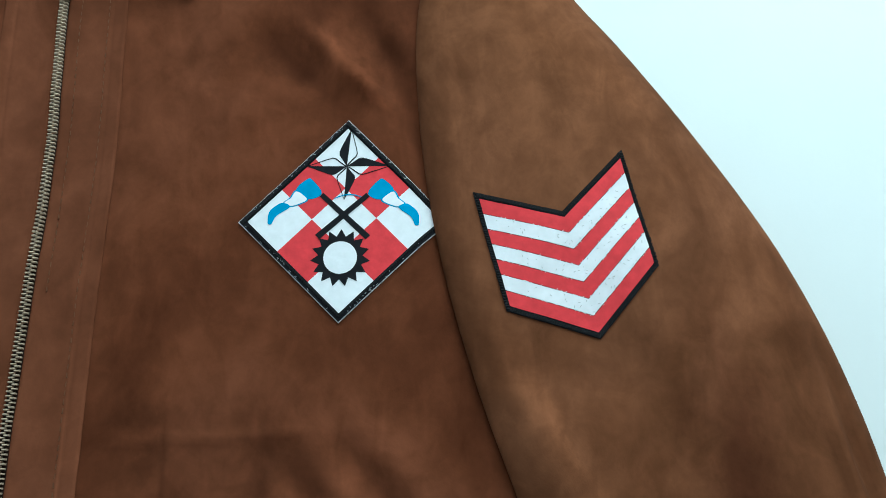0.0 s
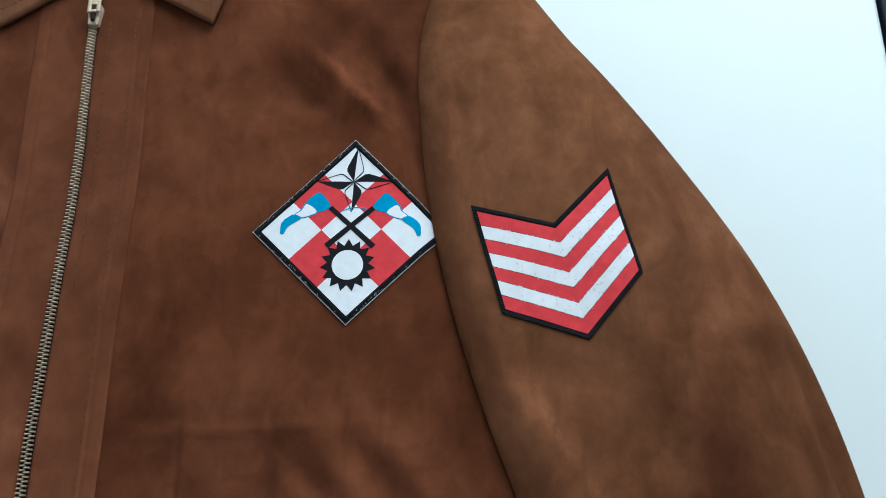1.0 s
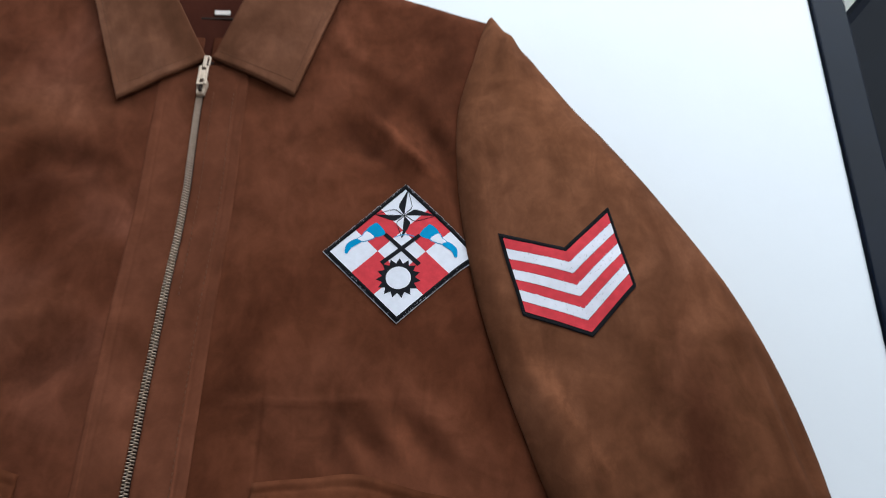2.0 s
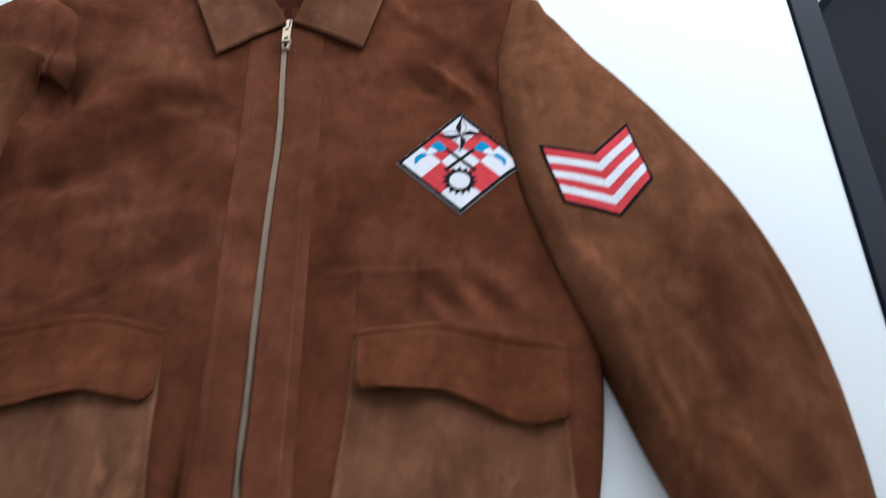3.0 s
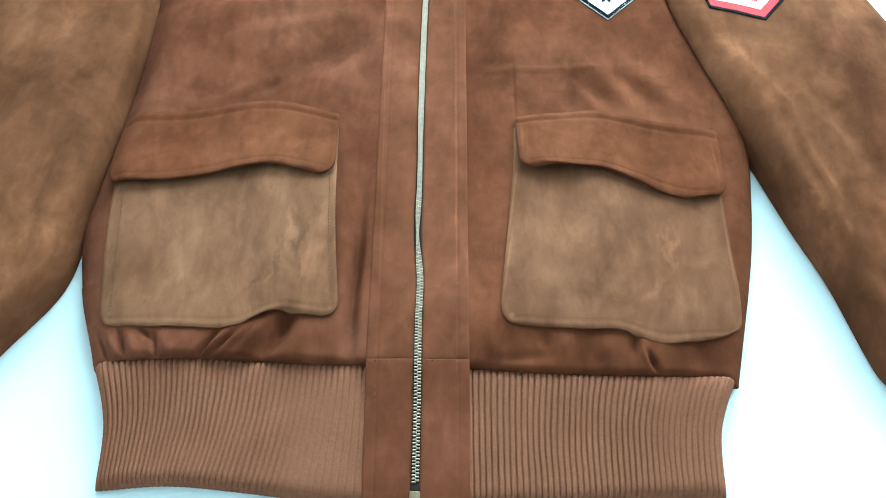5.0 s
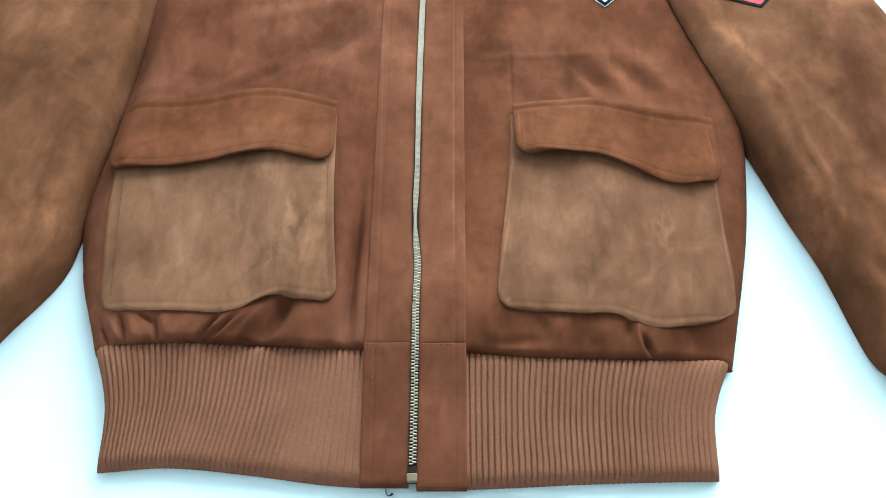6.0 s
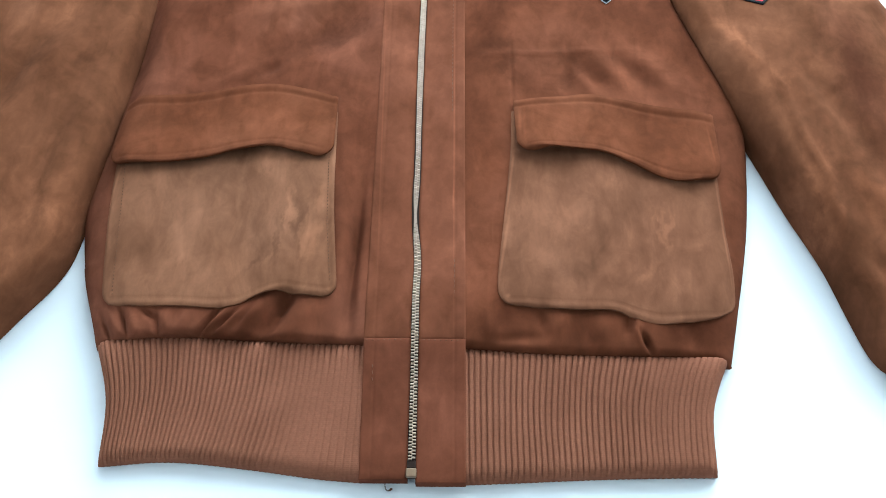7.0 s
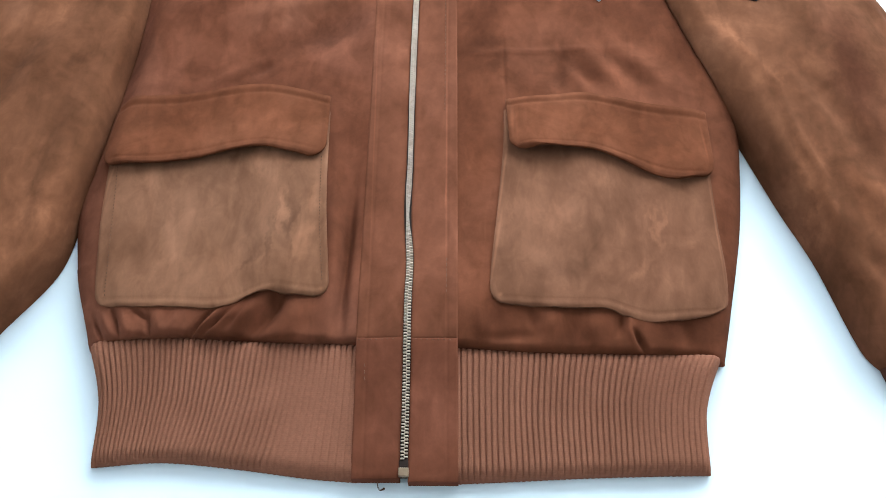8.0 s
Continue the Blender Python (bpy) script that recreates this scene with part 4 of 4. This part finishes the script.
def chevron_patch(height, place, label):
    tl, mid, tr, r, b, l = [place(p) for p in CHEVRON]
    n = 14

    def at(s, t):
        return quad(tl, mid, b, l, s * 2, t) if s <= 0.5 else quad(mid, tr, r, b, s * 2 - 1, t)
    ss = [i / (2 * n) for i in range(2 * n + 1)]
    back = drape_grid("chevron_patch", [[at(s, t) for s in ss] for t in (0, 0.06, 0.2, 0.35, 0.5, 0.65, 0.8, 0.94, 1)], height, 0.0007, M_BLACK, jacket, label, 0.0016)
    lo, hi = 0.048, 0.952
    inner = [0.027 + i / (2 * n) * 0.946 for i in range(2 * n + 1)]
    for k in range(7):
        t0, t1 = lo + (hi - lo) * k / 7 + 0.004, lo + (hi - lo) * (k + 1) / 7 - 0.002
        ts = [t0 + (t1 - t0) * f for f in (0, 0.12, 0.5, 0.88, 1)]
        drape_grid("stripe", [[at(s, t) for s in inner] for t in ts], height, 0.0011 if k % 2 else 0.0010, M_WHITE if k % 2 else M_RED, back, "white stripe" if k % 2 else "red stripe")
        if k % 2:
            specks = []
            for q in range(30):
                x, y = at(random.uniform(0.06, 0.94), random.uniform(t0 + 0.01, t1 - 0.01))
                specks.append(((x, y, height(x, y) + 0.0011), random.uniform(0, 3), random.uniform(0.0002, 0.0007), 0.00014, 0.00018))
            boxes("thread_speck", specks, M_SPECK, back, "grey loose threads")
            frays = []
            for q in range(70):
                x, y = at(random.uniform(0.04, 0.96), random.choice((t0, t1)) + random.uniform(-0.004, 0.004))
                frays.append(((x, y, height(x, y) + 0.0010), random.uniform(0, 3.1), random.uniform(0.0003, 0.0008), 0.00018, 0.00022))
            boxes("thread_fray", frays, M_WHITE, back, "white frayed stripe edges")
    # overlocked black edge
    ring = [(i / 40, 0.0) for i in range(41)] + [(1.0, i / 22) for i in range(1, 23)] + [(1 - i / 40, 1.0) for i in range(1, 41)] + [(0.0, 1 - i / 22) for i in range(1, 23)]
    pts = []
    for s, t in ring:
        x, y = at(0.012 + s * 0.976, 0.022 + t * 0.956)
        pts.append((x, y))
    rows = []
    for (ax, ay), (bx, by) in zip(pts, pts[1:] + pts[:1]):
        d = math.hypot(bx - ax, by - ay)
        for q in range(max(1, int(d / 0.0011))):
            f = q / max(1, int(d / 0.0011))
            x, y = ax + (bx - ax) * f, ay + (by - ay) * f
            rows.append(((x, y, height(x, y) + 0.0009), math.atan2(by - ay, bx - ax) + 1.25 + random.uniform(-0.35, 0.35), random.uniform(0.0009, 0.0014), 0.0004, 0.00032))
    boxes("stitched_edge", rows, M_EDGE_THREAD, back, "black overlocked edge")


chevron_patch(on_right, lambda p: p, "red and white striped chevron with black edge")
chevron_patch(on_left, lambda p: (-p[0] - 0.054, p[1] + 0.042), "red and white striped chevron with black edge")

D_TOP, D_LEFT, D_BOT, D_RIGHT = (0.169, 0.5355), (0.1105, 0.4755), (0.165, 0.4190), (0.2245, 0.476)
D_MID = ((D_TOP[0] + D_BOT[0]) / 2, (D_TOP[1] + D_BOT[1]) / 2)


def emblem(a, b):
    """A place on the diamond: a along left to right, b along bottom to top, both -1..1."""
    rx, ry = D_RIGHT[0] - D_MID[0], D_RIGHT[1] - D_MID[1]
    tx, ty = D_TOP[0] - D_MID[0], D_TOP[1] - D_MID[1]
    return D_MID[0] + a * rx + b * tx, D_MID[1] + a * ry + b * ty


def plate(name, shape, lift, mat, parent, label="", thick=0.0005):
    """A flat applique from an outline in the diamond's own coordinates."""
    bm = bmesh.new()
    vs = []
    for a, b in shape:
        x, y = emblem(a, b)
        vs.append(bm.verts.new((x, y, body_z(x, y) + 0.0010 + (lift - 0.0010) * 0.7)))
    f = bm.faces.new(vs)
    if f.normal.z < 0 or sum(vs[i - 1].co.x * vs[i].co.y - vs[i].co.x * vs[i - 1].co.y for i in range(len(vs))) < 0:
        f.normal_flip()
    bmesh.ops.extrude_face_region(bm, geom=[f])
    bmesh.ops.triangulate(bm, faces=[g for g in bm.faces if len(g.verts) > 4])
    for v in vs:
        v.co.z -= thick
    bmesh.ops.recalc_face_normals(bm, faces=list(bm.faces))
    return part(name, bm, mat, parent, label)


def rounded(shape, steps=4):
    """A closed outline with its corners rounded off (Catmull-Rom)."""
    out, n = [], len(shape)
    for k in range(n):
        p, a, b, q = (Vector(shape[(k + d) % n]) for d in (-1, 0, 1, 2))
        for i in range(steps):
            f = i / steps
            out.append(tuple(0.5 * (2 * a + (b - p) * f + (2 * p - 5 * a + 4 * b - q) * f * f + (3 * a - p - 3 * b + q) * f ** 3)))
    return out


def diamond_patch():
    n = 12
    L, T, R, B = D_LEFT, D_TOP, D_RIGHT, D_BOT
    base = drape_grid("diamond_patch", [[quad(L, T, R, B, i / n, j / n) for i in range(n + 1)] for j in range(n + 1)], body_z, 0.0010, M_WHITE, jacket, "red and white chequered diamond patch with black edge", 0.0025)
    for k in range(4):
        s = [L, T, R, B]
        p, q, r, t = s[k], s[(k + 1) % 4], s[(k + 2) % 4], s[(k + 3) % 4]
        edge_rows = [[quad(p, q, r, t, w + (1 - 2 * w) * i / n, w) for i in range(n + 1)] for w in (0.0045, 0.025, 0.044)]
        drape_grid("border", edge_rows, body_z, 0.0015, M_BLACK, base, "black border strip")
    lo, hi = 0.045, 0.955
    for i in range(3):
        for j in range(3):
            u0, u1 = lo + (hi - lo) * i / 3, lo + (hi - lo) * (i + 1) / 3
            v0, v1 = lo + (hi - lo) * j / 3, lo + (hi - lo) * (j + 1) / 3
            cell = [[quad(L, T, R, B, u0 + (u1 - u0) * x / 4, v0 + (v1 - v0) * y / 4) for x in range(5)] for y in range(5)]
            red = (i + j) % 2
            drape_grid("chequer", cell, body_z, 0.0013, M_RED if red else M_WHITE, base, "red cloth square" if red else "white cloth square")
    rows = []
    for p, q in ((L, T), (T, R), (R, B), (B, L)):
        w = 0.03
        a, b = (p[0] + (D_MID[0] - p[0]) * 2 * w, p[1] + (D_MID[1] - p[1]) * 2 * w), (q[0] + (D_MID[0] - q[0]) * 2 * w, q[1] + (D_MID[1] - q[1]) * 2 * w)
        d = math.hypot(b[0] - a[0], b[1] - a[1])
        for k in range(int(d / 0.0018)):
            f = k * 0.0018 / d
            x, y = a[0] + (b[0] - a[0]) * f, a[1] + (b[1] - a[1]) * f
            rows.append(((x, y, body_z(x, y) + 0.0017), math.atan2(b[1] - a[1], b[0] - a[0]) + 0.5, 0.0011, 0.0004, 0.0005))
    boxes("stitched_edge", rows, M_EDGE_THREAD, base, "black stitched edge")
    flecks = []
    for p, q in ((L, T), (T, R), (R, B), (B, L)):
        for k in range(26):
            f, w = random.uniform(0.03, 0.97), random.uniform(0.003, 0.05)
            x, y = p[0] + (q[0] - p[0]) * f, p[1] + (q[1] - p[1]) * f
            x, y = x + (D_MID[0] - x) * w, y + (D_MID[1] - y) * w
            flecks.append(((x, y, body_z(x, y) + 0.0016), random.uniform(0, 3.1), random.uniform(0.0003, 0.0007), 0.00016, 0.00025))
    boxes("thread_fleck", flecks, M_SPECK, base, "pale flecks on the border")
    # four-pointed star: each arm has a black half and an outlined half
    cx, cy = 0.005, 0.515
    for dx, dy in ((0.03, 0.395), (-0.385, 0.0), (-0.01, -0.345), (0.42, 0.005)):
        ln = math.hypot(dx, dy)
        ux, uy = dx / ln, dy / ln

        def leaf(side, fat):
            return [(cx + ux * ln * f - uy * side * w * fat, cy + uy * ln * f + ux * side * w * fat) for f, w in ((0.0, 0.0), (0.12, 0.035), (0.27, 0.082), (0.36, 0.088), (0.5, 0.072), (0.75, 0.036), (1.0, 0.0))]
        black, line = leaf(1, 1.0), leaf(-1, 1.0)
        plate("star_arm", black, 0.0017, M_BLACK, base, "black half of a star arm")
        inner = [(a * 0.84 + (cx + dx * 0.40 + uy * 0.035) * 0.16, b * 0.84 + (cy + dy * 0.40 - ux * 0.035) * 0.16) for a, b in line]
        for k in range(len(line) - 1):
            plate("star_outline", [line[k], line[k + 1], inner[k + 1], inner[k]], 0.0017, M_BLACK, base)
    for s in (1, -1):
        # axe: shaft, head, pale cheek and cutting edge
        a0, b0, a1, b1 = 0.218 * s, 0.225, -0.235 * s, -0.195
        ln = math.hypot(a1 - a0, b1 - b0)
        ox, oy = -(b1 - b0) / ln * 0.024, (a1 - a0) / ln * 0.024
        plate("axe_shaft", [(a0 + ox, b0 + oy), (a0 - ox, b0 - oy), (a1 - ox * 1.2, b1 - oy * 1.2), (a1 + ox * 1.2, b1 + oy * 1.2)], 0.0020 + 0.0001 * s, M_BLACK, base, "black axe shaft")
        plate("axe_head", rounded([(0.217 * s, 0.238), (0.312 * s, 0.372), (0.367 * s, 0.380), (0.464 * s, 0.270), (0.342 * s, 0.178)]), 0.0017, M_BLUE, base, "blue axe head")
        plate("axe_cheek", rounded([(0.464 * s, 0.271), (0.342 * s, 0.180), (0.413 * s, 0.126), (0.511 * s, 0.101), (0.577 * s, 0.141), (0.518 * s, 0.194)]), 0.0016, M_BLUE, base, "blue outline of the cheek")
        plate("axe_cheek", rounded([(0.456 * s, 0.258), (0.356 * s, 0.182), (0.416 * s, 0.136), (0.508 * s, 0.111), (0.562 * s, 0.143), (0.506 * s, 0.190)]), 0.0018, M_WHITE, base, "white axe cheek")
        plate("axe_edge", rounded([(0.577 * s, 0.141), (0.511 * s, 0.101), (0.629 * s, 0.013), (0.666 * s, -0.062), (0.690 * s, -0.072), (0.706 * s, -0.052), (0.698 * s, 0.05), (0.635 * s, 0.115)]), 0.0019, M_BLUE, base, "blue cutting edge")
    arc = [(-0.10 + 0.30 * k / 12, 0.19 + 0.042 * math.sin(math.pi * k / 12)) for k in range(13)]
    plate("ribbon", arc + [(a, b - 0.009) for a, b in arc[::-1]], 0.0018, M_BLUE, base, "thin blue ribbon line")
    gx, gy = -0.012, -0.392
    teeth, ring = 15, []
    for k in range(teeth * 2):
        r = 0.275 if k % 2 == 0 else 0.205
        ang = math.pi / 2 + math.pi * k / teeth
        ring.append((gx + r * math.cos(ang), gy + r * 1.0 * math.sin(ang)))
    plate("gear", ring, 0.0017, M_BLACK, base, "black toothed ring")
    plate("gear_disc", [(gx + 0.155 * math.cos(2 * math.pi * k / 32), gy + 0.155 * math.sin(2 * math.pi * k / 32)) for k in range(32)], 0.0020, M_WHITE, base, "white disc")


diamond_patch()

# loose thread at the hem
thread = bmesh.new()
for k in range(9):
    a, b = k / 9, (k + 1) / 9
    box_bm(-0.0145 + 0.005 * a * a - 0.002, -0.0145 + 0.005 * b * b - 0.0015, -0.0012 - 0.005 * math.sin(a * 2.4), -0.0008 - 0.005 * math.sin(b * 2.4), 0.001, 0.0017, 0, 1, thread)
part("loose_thread", thread, M_THREAD_DARK, jacket, "loose dark thread")

# ---- table ----
table = tagged(new("table"), "white table top with a black rail along one side", "table")
TURN = pose(0.5405, 0.796, 0, 0, 0, -3.2)
top_ob = part("table_top", box_bm(-1.75, 0.0, -1.25, 0.62, -0.03, 0.0, 0.003), M_TABLE, table, "plain white table top")
rail = part("rail", box_bm(0.0008, 0.0315, -1.25, 0.62, -0.032, 0.003, 0.0012), M_RAIL, table, "glossy black rail")
for ob in (top_ob, rail):
    ob.matrix_basis = TURN
for x, y in ((-1.7, -1.2), (-0.05, -1.2), (-1.7, 0.57), (-0.05, 0.57)):
    leg = part("leg", box_bm(x - 0.03, x + 0.03, y - 0.03, y + 0.03, FLOOR_Z, -0.03, 0.004), M_RAIL, table, "black table leg")
    leg.matrix_basis = TURN

# ---- black seat beside the table ----
seat = tagged(new("bench"), "black padded bench standing beside the white table", "bench")
cushion = part("cushion", box_bm(-0.35, 0.9, -0.75, 0.0, -0.37, -0.30, 0.02, 3), M_SEAT, seat, "black padded seat")
frame_ob = part("base", box_bm(-0.32, 0.87, -0.72, -0.03, FLOOR_Z, -0.37, 0.01), M_SEAT, seat, "black base")
for ob in (cushion, frame_ob):
    ob.matrix_basis = pose(0.771, 1.081, 0, 0, 0, 50.2)

# ---- room ----
X0, X1, Y0, Y1 = -2.4, 2.4, -2.2, 1.95


def wall(name, bm, label):
    return tagged(part(name, bm, M_WALL, None), label, "wall", kind="structure")


tagged(part("floor", box_bm(X0 - 0.15, X1 + 0.15, Y0 - 0.15, Y1 + 0.15, FLOOR_Z - 0.1, FLOOR_Z), M_FLOOR, None), "plain pale glossy floor", "floor", kind="structure")
tagged(part("ceiling", box_bm(X0 - 0.15, X1 + 0.15, Y0 - 0.15, Y1 + 0.15, CEIL_Z, CEIL_Z + 0.1), M_WALL, None), "plain white ceiling", "ceiling", kind="structure")
north = bmesh.new()
for a in ((X0, -0.55, FLOOR_Z, CEIL_Z), (2.05, X1, FLOOR_Z, CEIL_Z), (-0.55, 2.05, FLOOR_Z, 0.30), (-0.55, 2.05, 1.70, CEIL_Z)):
    box_bm(a[0], a[1], Y1, Y1 + 0.15, a[2], a[3], 0, 1, north)
wall("wall_north", north, "plain white wall with a wide window opening")
west = bmesh.new()
for a in ((Y0, -0.4, FLOOR_Z, CEIL_Z), (1.4, Y1, FLOOR_Z, CEIL_Z), (-0.4, 1.4, FLOOR_Z, 0.02), (-0.4, 1.4, 1.42, CEIL_Z)):
    box_bm(X0 - 0.15, X0, a[0], a[1], a[2], a[3], 0, 1, west)
wall("wall_west", west, "plain white wall with a window opening")
wall("wall_east", box_bm(X1, X1 + 0.15, Y0, Y1, FLOOR_Z, CEIL_Z), "plain white wall")
wall("wall_south", box_bm(X0, X1, Y0 - 0.15, Y0, FLOOR_Z, CEIL_Z), "plain white wall")
for name, m, w, h in (("window_1", pose(0.75, Y1 + 0.1, 1.0), 2.6, 1.4), ("window_2", pose(X0 - 0.1, 0.5, 0.72, 0, 0, 90), 1.8, 1.4)):
    win = tagged(new(name), "white framed window", "window", kind="structure")
    win.matrix_basis = m
    for a in ((-w / 2, -w / 2 + 0.05, -h / 2, h / 2), (w / 2 - 0.05, w / 2, -h / 2, h / 2), (-w / 2 + 0.05, w / 2 - 0.05, -h / 2, -h / 2 + 0.05), (-w / 2 + 0.05, w / 2 - 0.05, h / 2 - 0.05, h / 2), (-0.025, 0.025, -h / 2 + 0.05, h / 2 - 0.05)):
        part("window_frame", box_bm(a[0], a[1], -0.03, 0.03, a[2], a[3], 0.004), M_FRAME, win)
